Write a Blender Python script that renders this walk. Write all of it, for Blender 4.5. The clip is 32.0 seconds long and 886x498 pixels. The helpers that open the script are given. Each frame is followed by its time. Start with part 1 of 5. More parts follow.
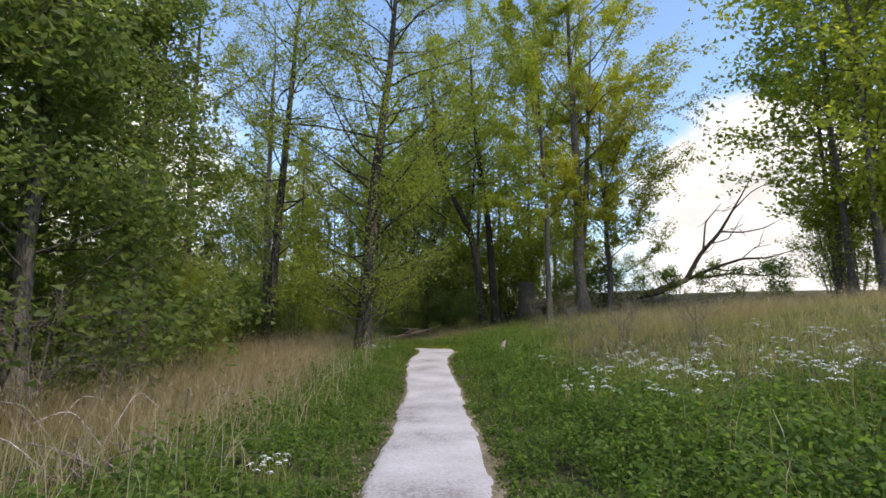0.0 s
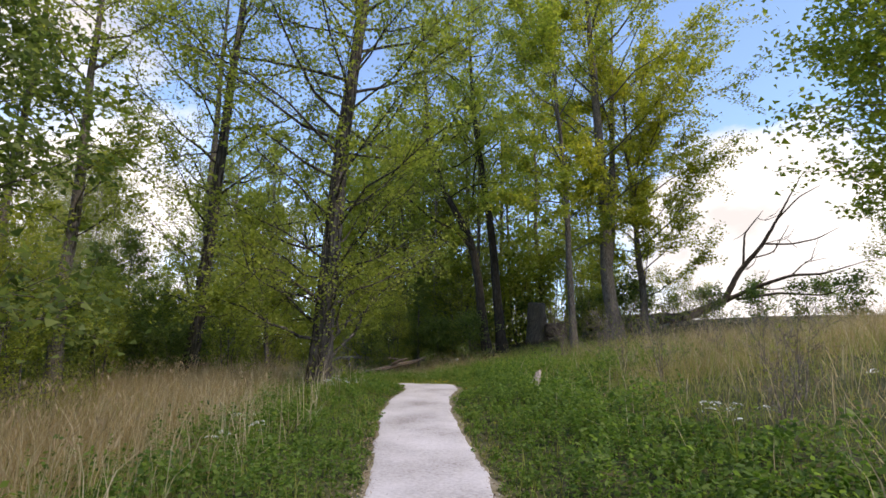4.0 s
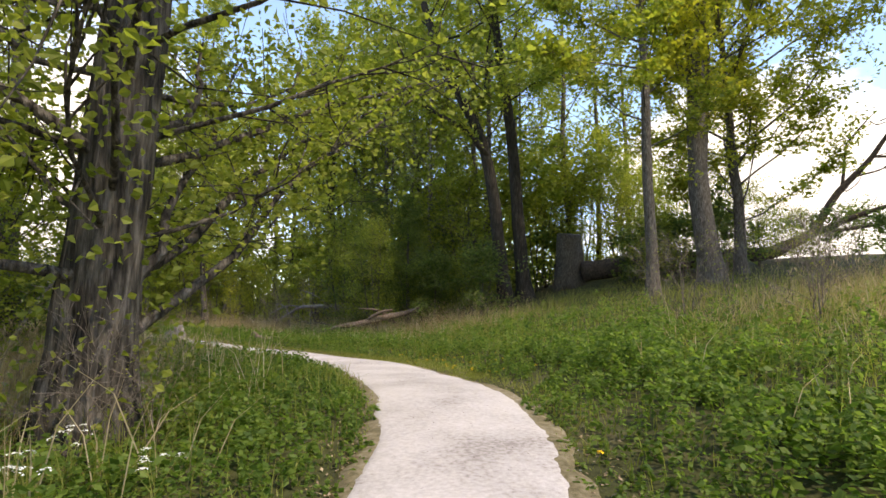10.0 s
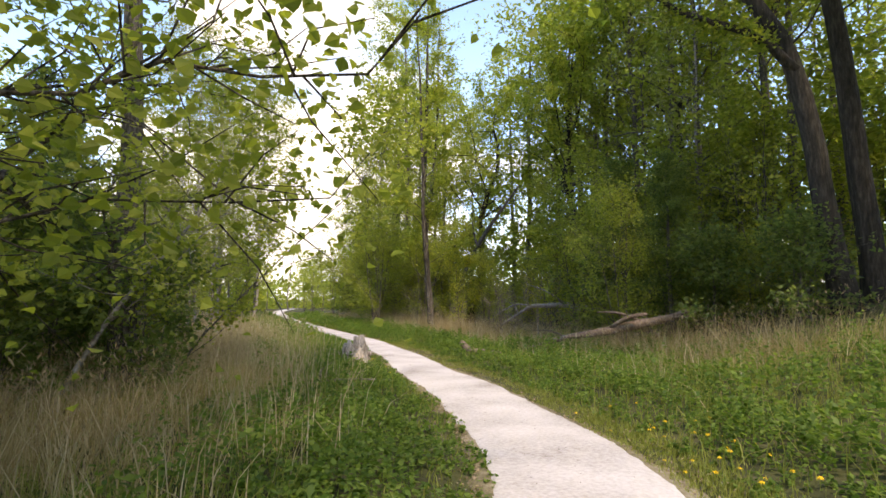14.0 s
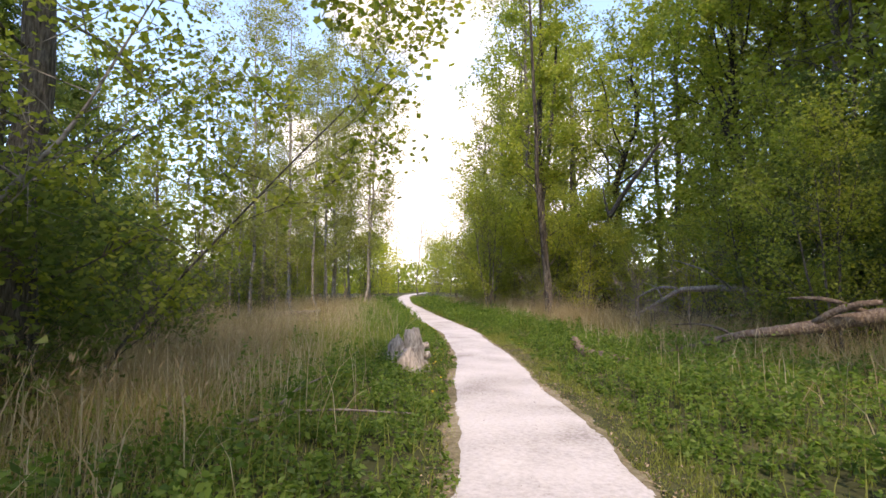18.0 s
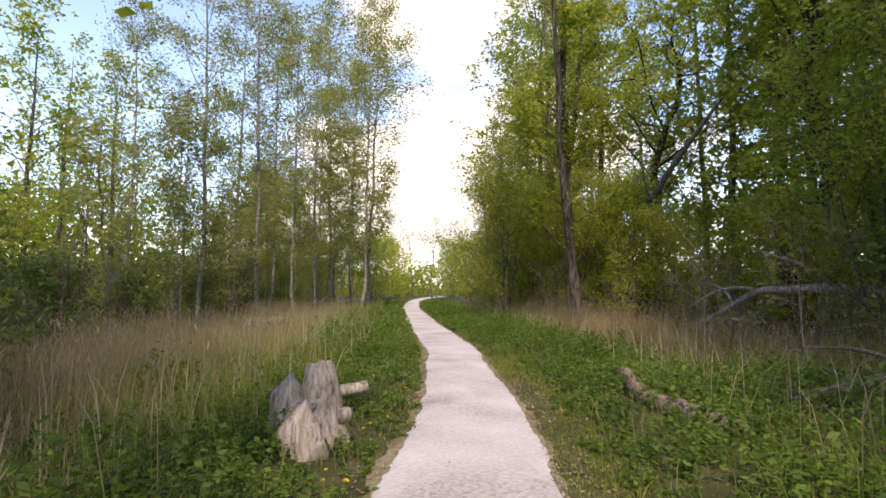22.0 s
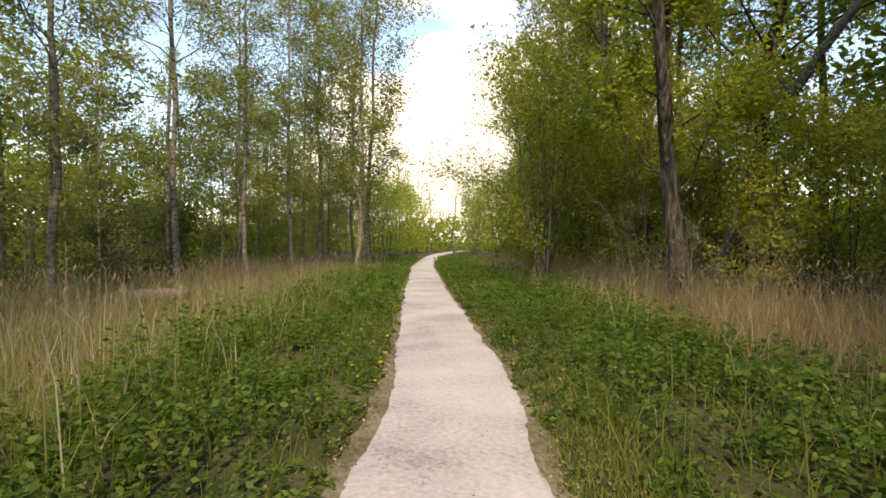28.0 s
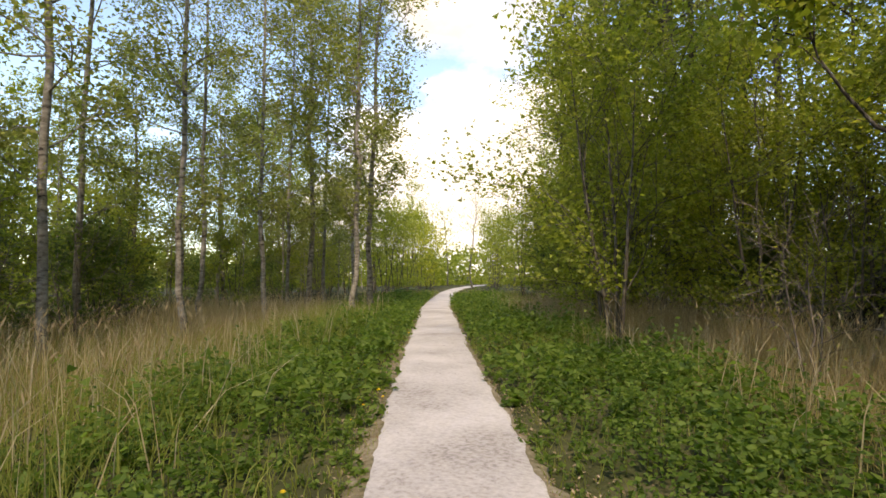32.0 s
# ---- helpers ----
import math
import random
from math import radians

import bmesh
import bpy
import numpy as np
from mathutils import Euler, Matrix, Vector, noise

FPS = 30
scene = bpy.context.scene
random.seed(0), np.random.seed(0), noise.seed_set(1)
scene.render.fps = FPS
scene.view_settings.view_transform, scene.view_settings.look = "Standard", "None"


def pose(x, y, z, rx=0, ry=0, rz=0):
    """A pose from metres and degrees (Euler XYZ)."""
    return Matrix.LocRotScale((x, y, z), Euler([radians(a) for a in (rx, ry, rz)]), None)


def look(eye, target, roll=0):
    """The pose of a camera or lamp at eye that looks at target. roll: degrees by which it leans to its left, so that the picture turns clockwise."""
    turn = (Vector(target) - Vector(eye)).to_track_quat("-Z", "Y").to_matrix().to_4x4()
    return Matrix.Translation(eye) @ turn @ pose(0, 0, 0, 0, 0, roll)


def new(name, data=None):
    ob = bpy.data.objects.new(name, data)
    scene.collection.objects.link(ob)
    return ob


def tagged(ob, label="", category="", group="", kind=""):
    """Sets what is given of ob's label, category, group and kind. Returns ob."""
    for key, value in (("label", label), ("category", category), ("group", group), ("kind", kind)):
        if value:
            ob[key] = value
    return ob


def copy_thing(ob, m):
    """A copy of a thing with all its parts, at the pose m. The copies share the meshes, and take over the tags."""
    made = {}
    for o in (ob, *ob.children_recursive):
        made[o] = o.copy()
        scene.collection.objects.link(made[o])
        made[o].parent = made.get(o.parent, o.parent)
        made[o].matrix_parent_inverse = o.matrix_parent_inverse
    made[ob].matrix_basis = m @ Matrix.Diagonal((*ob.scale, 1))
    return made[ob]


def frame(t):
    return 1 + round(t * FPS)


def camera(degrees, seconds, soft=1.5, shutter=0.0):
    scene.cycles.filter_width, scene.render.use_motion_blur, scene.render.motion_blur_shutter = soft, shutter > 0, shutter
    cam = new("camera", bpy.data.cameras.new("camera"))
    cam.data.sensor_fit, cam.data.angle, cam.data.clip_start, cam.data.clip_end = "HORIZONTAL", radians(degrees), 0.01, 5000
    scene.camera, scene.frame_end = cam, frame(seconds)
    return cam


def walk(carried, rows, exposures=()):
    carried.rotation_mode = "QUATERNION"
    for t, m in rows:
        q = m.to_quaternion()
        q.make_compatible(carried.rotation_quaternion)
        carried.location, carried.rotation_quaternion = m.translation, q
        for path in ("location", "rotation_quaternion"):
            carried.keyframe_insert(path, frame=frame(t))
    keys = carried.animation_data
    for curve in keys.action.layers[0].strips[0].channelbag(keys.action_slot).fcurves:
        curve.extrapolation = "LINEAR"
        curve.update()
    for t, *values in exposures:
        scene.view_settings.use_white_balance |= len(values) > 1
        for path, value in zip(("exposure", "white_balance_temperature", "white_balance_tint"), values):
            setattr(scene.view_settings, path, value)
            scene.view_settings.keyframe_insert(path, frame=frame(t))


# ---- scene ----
cam = camera(78.0, 32.0, soft=1.6)
PATH = [
    (0.0, (-0.002, -0.002, 1.497), (-0.002, 4.943, 2.236), 0.00),
    (0.5, (-0.027, 0.999, 1.452), (-0.036, 5.944, 2.191), 0.01),
    (1.0, (-0.063, 2.026, 1.400), (-0.072, 6.967, 2.165), 0.12),
    (1.5, (-0.114, 3.072, 1.334), (-0.114, 8.008, 2.134), 0.00),
    (2.0, (-0.166, 4.130, 1.269), (-0.106, 9.054, 2.137), 0.10),
    (2.5, (-0.204, 5.186, 1.217), (-0.143, 10.099, 2.145), -0.00),
    (4.5, (-0.192, 9.308, 1.241), (-0.114, 14.197, 2.289), -0.03),
    (5.0, (-0.259, 10.324, 1.242), (-0.190, 15.213, 2.290), 0.08),
    (5.5, (-0.323, 11.332, 1.235), (-0.246, 16.223, 2.274), 0.07),
    (6.0, (-0.370, 12.334, 1.234), (-0.293, 17.224, 2.274), 0.07),
    (6.5, (-0.391, 13.325, 1.253), (-0.262, 18.220, 2.267), 0.08),
    (7.0, (-0.410, 14.308, 1.293), (-0.254, 19.228, 2.170), -0.07),
    (7.5, (-0.445, 15.285, 1.346), (-0.262, 20.227, 2.085), 0.09),
    (8.0, (-0.495, 16.255, 1.410), (-0.320, 21.212, 2.045), 0.00),
    (8.5, (-0.549, 17.211, 1.483), (-0.391, 22.175, 2.057), 0.13),
    (9.0, (-0.600, 18.150, 1.559), (-0.460, 23.117, 2.107), -0.04),
    (9.5, (-0.647, 19.075, 1.627), (-0.489, 24.042, 2.175), 0.03),
    (10.0, (-0.684, 19.989, 1.688), (-0.482, 24.955, 2.236), 0.06),
    (10.5, (-0.696, 20.893, 1.753), (-0.520, 25.861, 2.293), 0.00),
    (11.0, (-0.670, 21.783, 1.826), (-0.512, 26.752, 2.357), 0.03),
    (11.5, (-0.617, 22.652, 1.900), (-0.617, 27.627, 2.405), 0.00),
    (12.0, (-0.558, 23.499, 1.964), (-0.935, 28.461, 2.450), 0.14),
    (12.5, (-0.511, 24.324, 2.010), (-1.386, 29.223, 2.495), -0.21),
    (13.0, (-0.498, 25.133, 2.042), (-2.026, 29.867, 2.546), -0.10),
    (13.5, (-0.553, 25.936, 2.071), (-2.402, 30.556, 2.559), 0.05),
    (14.0, (-0.669, 26.721, 2.099), (-2.720, 31.257, 2.565), 0.09),
    (14.5, (-0.828, 27.472, 2.116), (-3.006, 31.949, 2.582), 0.21),
    (16.5, (-1.377, 30.047, 1.962), (-4.191, 34.160, 2.366), 0.09),
    (17.0, (-1.521, 30.668, 1.963), (-4.516, 34.656, 2.313), 0.09),
    (17.5, (-1.702, 31.280, 1.971), (-4.814, 35.179, 2.308), 0.09),
    (18.0, (-1.926, 31.885, 1.976), (-5.066, 35.762, 2.301), 0.14),
    (18.5, (-2.194, 32.487, 1.966), (-5.354, 36.348, 2.298), 0.17),
    (19.0, (-2.489, 33.093, 1.942), (-5.668, 36.936, 2.296), 0.21),
    (19.5, (-2.799, 33.700, 1.911), (-5.992, 37.531, 2.273), 0.03),
    (20.0, (-3.124, 34.299, 1.886), (-6.330, 38.119, 2.246), 0.05),
    (20.5, (-3.466, 34.883, 1.873), (-6.686, 38.692, 2.223), -0.02),
    (21.0, (-3.824, 35.450, 1.869), (-7.056, 39.247, 2.225), 0.10),
    (21.5, (-4.191, 36.002, 1.867), (-7.444, 39.783, 2.213), 0.13),
    (22.0, (-4.559, 36.544, 1.865), (-7.851, 40.290, 2.223), 0.10),
    (22.5, (-4.928, 37.078, 1.862), (-8.247, 40.803, 2.199), 0.14),
    (23.0, (-5.306, 37.606, 1.855), (-8.672, 41.290, 2.178), 0.02),
    (23.5, (-5.699, 38.124, 1.843), (-9.085, 41.791, 2.154), 0.05),
    (24.0, (-6.103, 38.629, 1.821), (-9.503, 42.286, 2.078), 0.08),
    (24.5, (-6.505, 39.120, 1.799), (-9.933, 42.758, 1.905), 0.12),
    (25.0, (-6.899, 39.607, 1.787), (-10.341, 43.233, 1.742), 0.04),
    (25.5, (-7.285, 40.101, 1.790), (-10.733, 43.719, 1.639), -0.05),
    (27.5, (-9.036, 42.309, 1.809), (-12.485, 45.928, 1.722), 0.00),
    (28.0, (-9.523, 42.804, 1.819), (-12.998, 46.399, 1.758), -0.01),
    (28.5, (-10.032, 43.289, 1.824), (-13.513, 46.878, 1.815), -0.01),
    (29.0, (-10.558, 43.777, 1.825), (-14.051, 47.354, 1.860), -0.01),
    (29.5, (-11.088, 44.283, 1.826), (-14.588, 47.853, 1.905), 0.09),
    (30.0, (-11.601, 44.808, 1.832), (-15.112, 48.366, 1.928), -0.12),
    (30.5, (-12.092, 45.341, 1.841), (-15.608, 48.893, 1.972), -0.22),
    (31.0, (-12.574, 45.867, 1.851), (-16.102, 49.406, 2.034), -0.32),
    (31.5, (-13.074, 46.381, 1.854), (-16.637, 49.881, 2.090), -0.13),
    (32.0, (-13.613, 46.918, 1.849), (-17.188, 50.405, 2.093), -0.14),
]
EXPOSURES = [(0.0, 0.55, 7300, 14), (6.0, 0.61, 7500, 18), (9.0, 0.9, 8200, 15), (12.0, 1.26, 8300, 15), (15.0, 1.25, 8200, 18), (17.0, 1.25, 7900, 21), (19.0, 1.15, 7900, 22), (22.0, 0.95, 8050, 23), (25.0, 0.85, 8800, 18), (28.5, 0.88, 9300, 16), (32.0, 0.87, 8800, 15)]
walk(cam, [(t, look(eye, target, roll)) for t, eye, target, roll in PATH], EXPOSURES)

# ---- light ----
SUN_EL, SUN_AZ = radians(50), radians(134)
sun_dir = Vector((math.sin(SUN_AZ) * math.cos(SUN_EL), math.cos(SUN_AZ) * math.cos(SUN_EL), math.sin(SUN_EL)))
sun = new("sun", bpy.data.lights.new("sun", "SUN"))
sun.data.energy, sun.data.angle, sun.data.color = 2.5, radians(3.0), (1.0, 0.94, 0.86)
sun.matrix_world = look(sun_dir * 100, (0, 0, 0))


def make_world():
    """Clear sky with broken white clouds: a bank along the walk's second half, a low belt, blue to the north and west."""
    world = bpy.data.worlds.new("sky")
    scene.world = world
    world.use_nodes = True
    nt = world.node_tree
    nt.nodes.clear()
    N, L = nt.nodes.new, nt.links.new

    def math_node(op, a, b=0.0, c=0.0):
        n = N("ShaderNodeMath")
        n.operation = op
        for k, v in enumerate((a, b, c)):
            if isinstance(v, (int, float)):
                n.inputs[k].default_value = v
            else:
                L(v, n.inputs[k])
        return n.outputs["Value"]

    out, mix = N("ShaderNodeOutputWorld"), N("ShaderNodeMixShader")
    sky, blue, white = N("ShaderNodeTexSky"), N("ShaderNodeBackground"), N("ShaderNodeBackground")
    sky.sky_type, sky.sun_disc = "NISHITA", False
    sky.sun_elevation, sky.sun_rotation = SUN_EL, SUN_AZ
    sky.air_density, sky.dust_density, sky.ozone_density = 1.0, 0.05, 5.0
    blue.inputs["Strength"].default_value = 0.24
    white.inputs["Color"].default_value = (0.94, 0.96, 1.0, 1)
    co, mp = N("ShaderNodeTexCoord"), N("ShaderNodeMapping")
    mp.inputs["Location"].default_value = (0.35, 0.1, 0.2)
    mp.inputs["Scale"].default_value = (1.0, 1.0, 1.9)
    L(co.outputs["Generated"], mp.inputs["Vector"])
    shape, relief = N("ShaderNodeTexNoise"), N("ShaderNodeTexNoise")
    for n, scale, detail in ((shape, 2.4, 8.0), (relief, 3.3, 6.0)):
        n.inputs["Scale"].default_value, n.inputs["Detail"].default_value = scale, detail
        n.inputs["Roughness"].default_value = 0.56
        L(mp.outputs["Vector"], n.inputs["Vector"])
    fac = shape.outputs["Fac"]
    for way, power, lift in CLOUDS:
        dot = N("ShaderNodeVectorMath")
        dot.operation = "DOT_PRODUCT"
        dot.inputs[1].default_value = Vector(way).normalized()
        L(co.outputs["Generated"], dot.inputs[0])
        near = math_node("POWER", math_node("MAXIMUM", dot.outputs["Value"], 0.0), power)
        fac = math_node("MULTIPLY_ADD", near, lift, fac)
    up = N("ShaderNodeSeparateXYZ")
    L(co.outputs["Generated"], up.inputs["Vector"])
    belt = math_node("MULTIPLY", math_node("SUBTRACT", 0.3, up.outputs["Z"]), 0.75)
    fac = math_node("ADD", fac, math_node("MINIMUM", math_node("MAXIMUM", belt, -0.04), 0.16))
    ramp = N("ShaderNodeValToRGB")
    ramp.color_ramp.elements[0].position, ramp.color_ramp.elements[1].position = 0.5, 0.61
    L(fac, ramp.inputs["Fac"])
    tone = N("ShaderNodeMapRange")
    tone.inputs["From Min"].default_value, tone.inputs["From Max"].default_value = 0.38, 0.62
    tone.inputs["To Min"].default_value, tone.inputs["To Max"].default_value = 0.66, 1.08
    L(relief.outputs["Fac"], tone.inputs["Value"])
    L(tone.outputs["Result"], white.inputs["Strength"])
    L(sky.outputs["Color"], blue.inputs["Color"])
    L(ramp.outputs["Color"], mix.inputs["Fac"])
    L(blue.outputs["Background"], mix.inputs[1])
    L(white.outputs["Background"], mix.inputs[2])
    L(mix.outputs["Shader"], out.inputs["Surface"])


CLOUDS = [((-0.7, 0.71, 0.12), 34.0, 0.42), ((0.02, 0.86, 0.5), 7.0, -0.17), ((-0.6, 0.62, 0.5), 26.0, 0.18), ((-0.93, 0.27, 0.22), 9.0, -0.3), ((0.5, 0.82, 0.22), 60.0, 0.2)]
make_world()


# ---- materials ----
def material(name, ramp, scale=4.0, rough=0.9, bump=0.0, bump_scale=30.0, detail=6.0, stretch=(1, 1, 1), island=0.0, translucent=0.0, spec=0.2, broad=0.0):
    """Two-scale procedural surface: ramp is a list of (position, colour)."""
    mat = bpy.data.materials.new(name)
    mat.use_nodes = True
    nt = mat.node_tree
    N, L = nt.nodes.new, nt.links.new
    bs = nt.nodes["Principled BSDF"]
    bs.inputs["Roughness"].default_value = rough
    bs.inputs["Specular IOR Level"].default_value = spec
    co, mp, no, ra = N("ShaderNodeTexCoord"), N("ShaderNodeMapping"), N("ShaderNodeTexNoise"), N("ShaderNodeValToRGB")
    mp.inputs["Scale"].default_value = stretch
    no.inputs["Scale"].default_value, no.inputs["Detail"].default_value = scale, detail
    no.inputs["Roughness"].default_value = 0.65
    els = ra.color_ramp.elements
    while len(els) < len(ramp):
        els.new(0.5)
    for e, (p, c) in zip(els, ramp):
        e.position, e.color = p, (*c, 1)
    L(co.outputs["Object"], mp.inputs["Vector"])
    L(mp.outputs["Vector"], no.inputs["Vector"])
    fac = no.outputs["Fac"]
    if broad:
        n3, mb = N("ShaderNodeTexNoise"), N("ShaderNodeMix")
        n3.inputs["Scale"].default_value, n3.inputs["Detail"].default_value = 0.9, 4.0
        mb.inputs["Factor"].default_value = broad
        L(mp.outputs["Vector"], n3.inputs["Vector"])
        L(fac, mb.inputs["A"])
        L(n3.outputs["Fac"], mb.inputs["B"])
        fac = mb.outputs["Result"]
    if island:
        ge, ma = N("ShaderNodeNewGeometry"), N("ShaderNodeMix")
        ma.inputs["Factor"].default_value = island
        L(fac, ma.inputs["A"])
        L(ge.outputs["Random Per Island"], ma.inputs["B"])
        fac = ma.outputs["Result"]
    L(fac, ra.inputs["Fac"])
    L(ra.outputs["Color"], bs.inputs["Base Color"])
    if bump:
        n2, bu = N("ShaderNodeTexNoise"), N("ShaderNodeBump")
        n2.inputs["Scale"].default_value, n2.inputs["Detail"].default_value = bump_scale, 5.0
        bu.inputs["Strength"].default_value, bu.inputs["Distance"].default_value = 0.9, bump
        L(mp.outputs["Vector"], n2.inputs["Vector"])
        L(n2.outputs["Fac"], bu.inputs["Height"])
        L(bu.outputs["Normal"], bs.inputs["Normal"])
    if translucent:
        tr, mx = N("ShaderNodeBsdfTranslucent"), N("ShaderNodeMixShader")
        hs = N("ShaderNodeHueSaturation")
        hs.inputs["Saturation"].default_value, hs.inputs["Value"].default_value = 1.1, 1.75
        L(ra.outputs["Color"], hs.inputs["Color"])
        L(hs.outputs["Color"], tr.inputs["Color"])
        mx.inputs["Fac"].default_value = translucent
        L(bs.outputs["BSDF"], mx.inputs[1])
        L(tr.outputs["BSDF"], mx.inputs[2])
        L(mx.outputs["Shader"], nt.nodes["Material Output"].inputs["Surface"])
    return mat


def leafy(name, dark, mid, light):
    dark, mid, light = (tuple(np.array(c) * g + np.array((0, 0, 0.09 * c[1]))) for c, g in ((dark, 1.4), (mid, 1.2), (light, 1.08)))
    return material(name, [(0.15, dark), (0.5, mid), (0.85, light)], scale=0.5, rough=0.55, island=0.55, translucent=0.56, spec=0.25)


M_BARK = material("bark_grey_brown", [(0.3, (0.025, 0.02, 0.015)), (0.5, (0.11, 0.097, 0.08)), (0.72, (0.25, 0.225, 0.19))], scale=30, bump=0.05, bump_scale=42, stretch=(1, 1, 0.17))
M_BARK_OLD = material("bark_furrowed", [(0.36, (0.012, 0.01, 0.008)), (0.5, (0.065, 0.056, 0.045)), (0.66, (0.17, 0.15, 0.125))], scale=15, bump=0.08, bump_scale=24, stretch=(1, 1, 0.13))
# dark bark; on the twin maples it puts the bushes' shade into the colour
M_BARK_DARK = material("bark_dark_shade", [(0.25, (0.012, 0.01, 0.008)), (0.5, (0.04, 0.034, 0.026)), (0.75, (0.1, 0.085, 0.065))], scale=11, bump=0.04, bump_scale=16, stretch=(1, 1, 0.22))
M_BIRCH = material("bark_birch", [(0.33, (0.05, 0.04, 0.035)), (0.46, (0.2, 0.18, 0.15)), (0.7, (0.38, 0.35, 0.31))], scale=5, bump=0.01, bump_scale=20, stretch=(1, 1, 2.2))
M_DEADWOOD = material("weathered_dead_wood", [(0.3, (0.09, 0.068, 0.052)), (0.48, (0.31, 0.265, 0.225)), (0.75, (0.54, 0.485, 0.43))], scale=20, bump=0.03, bump_scale=36, stretch=(1, 1, 0.14))
M_GREYWOOD = material("grey_dead_wood", [(0.3, (0.05, 0.04, 0.03)), (0.5, (0.17, 0.14, 0.115)), (0.75, (0.32, 0.28, 0.24))], scale=9, bump=0.03, bump_scale=18, stretch=(1, 1, 0.3))
M_DARKDEAD = material("dark_dead_bark", [(0.3, (0.03, 0.024, 0.02)), (0.7, (0.13, 0.1, 0.08))], scale=8, bump=0.02, bump_scale=20)
M_REDLOG = material("rotten_red_wood", [(0.28, (0.06, 0.042, 0.03)), (0.5, (0.17, 0.122, 0.092)), (0.75, (0.38, 0.31, 0.25))], scale=17, bump=0.03, bump_scale=26)
M_ALDER = leafy("leaf_alder", (0.08, 0.104, 0.012), (0.172, 0.204, 0.022), (0.315, 0.335, 0.05))
M_MAPLE = leafy("leaf_maple", (0.08, 0.115, 0.012), (0.175, 0.21, 0.022), (0.34, 0.345, 0.035))
# paler, warmer copy of leaf_maple: sunshine put into the leaf colour
M_MAPLE_SUN = leafy("leaf_maple_sunlit", (0.12, 0.145, 0.012), (0.25, 0.265, 0.024), (0.42, 0.4, 0.04))
# dark green of the dense trees; on undergrowth bushes it stands for shade
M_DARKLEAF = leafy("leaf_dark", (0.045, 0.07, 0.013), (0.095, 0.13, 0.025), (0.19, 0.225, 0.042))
M_BIRCHLEAF = leafy("leaf_birch", (0.075, 0.09, 0.016), (0.165, 0.18, 0.036), (0.3, 0.305, 0.08))
M_HAZEL = leafy("leaf_hazel", (0.085, 0.115, 0.012), (0.185, 0.215, 0.022), (0.34, 0.35, 0.05))
M_NETTLE = leafy("leaf_nettle", (0.03, 0.06, 0.009), (0.088, 0.142, 0.017), (0.19, 0.255, 0.038))
M_GRASS = leafy("green_grass", (0.085, 0.105, 0.014), (0.172, 0.192, 0.032), (0.315, 0.32, 0.08))
M_DRY = leafy("dry_grass", (0.135, 0.096, 0.042), (0.285, 0.222, 0.1), (0.46, 0.38, 0.2))
M_STALK = leafy("dry_reed_stalk", (0.19, 0.15, 0.075), (0.36, 0.3, 0.165), (0.55, 0.47, 0.29))
M_PLUME = leafy("dry_plume", (0.15, 0.11, 0.06), (0.29, 0.22, 0.115), (0.44, 0.36, 0.21))
M_WHITE = material("white_petals", [(0.2, (0.6, 0.62, 0.55)), (0.8, (0.8, 0.8, 0.76))], scale=8, rough=0.7)
M_YELLOW = material("yellow_petals", [(0.2, (0.75, 0.45, 0.02)), (0.8, (0.85, 0.6, 0.03))], scale=8, rough=0.7)
# soil and moss, coloured darker so gaps between plants look shadowed
M_SOIL = material("meadow_soil_and_moss", [(0.3, (0.025, 0.024, 0.012)), (0.5, (0.05, 0.055, 0.018)), (0.7, (0.11, 0.095, 0.05))], scale=1.3, bump=0.04, bump_scale=14, detail=10)
M_GRAVEL = material("pale_crushed_gravel", [(0.36, (0.25, 0.224, 0.213)), (0.44, (0.385, 0.357, 0.349)), (0.53, (0.468, 0.438, 0.434)), (0.66, (0.57, 0.537, 0.535))], scale=22, broad=0.5, bump=0.006, bump_scale=130, detail=12)
M_CRUMB = material("dark_crumbs", [(0.2, (0.03, 0.025, 0.02)), (0.8, (0.16, 0.12, 0.09))], scale=5, island=0.5)
M_SHOULDER = material("trodden_soil_and_gravel", [(0.34, (0.06, 0.055, 0.026)), (0.47, (0.145, 0.122, 0.07)), (0.57, (0.235, 0.2, 0.135)), (0.7, (0.36, 0.32, 0.255))], scale=14, broad=0.45, bump=0.012, bump_scale=70, detail=10)
M_LITTER = material("dry_leaf_litter", [(0.2, (0.1, 0.065, 0.04)), (0.8, (0.36, 0.27, 0.18))], scale=3, island=0.6)


# ---- mesh helpers ----
def mesh_from(name, verts, faces, mat, smooth=False):
    """A mesh from arrays: verts (n, 3) and one or several face arrays (m, 3) or (m, 4)."""
    me = bpy.data.meshes.new(name)
    verts = np.asarray(verts, dtype=np.float32)
    groups = faces if isinstance(faces, (list, tuple)) else [faces]
    groups = [np.asarray(g, dtype=np.int32) for g in groups if len(g)]
    me.vertices.add(len(verts))
    me.vertices.foreach_set("co", verts.ravel())
    loops = np.concatenate([g.ravel() for g in groups])
    sizes = np.concatenate([np.full(len(g), g.shape[1], dtype=np.int32) for g in groups])
    me.loops.add(len(loops))
    me.loops.foreach_set("vertex_index", loops)
    me.polygons.add(len(sizes))
    me.polygons.foreach_set("loop_start", np.concatenate([[0], np.cumsum(sizes)[:-1]]).astype(np.int32))
    me.polygons.foreach_set("loop_total", sizes)
    me.polygons.foreach_set("use_smooth", np.full(len(sizes), smooth))
    me.update(calc_edges=True)
    me.materials.append(mat)
    return me


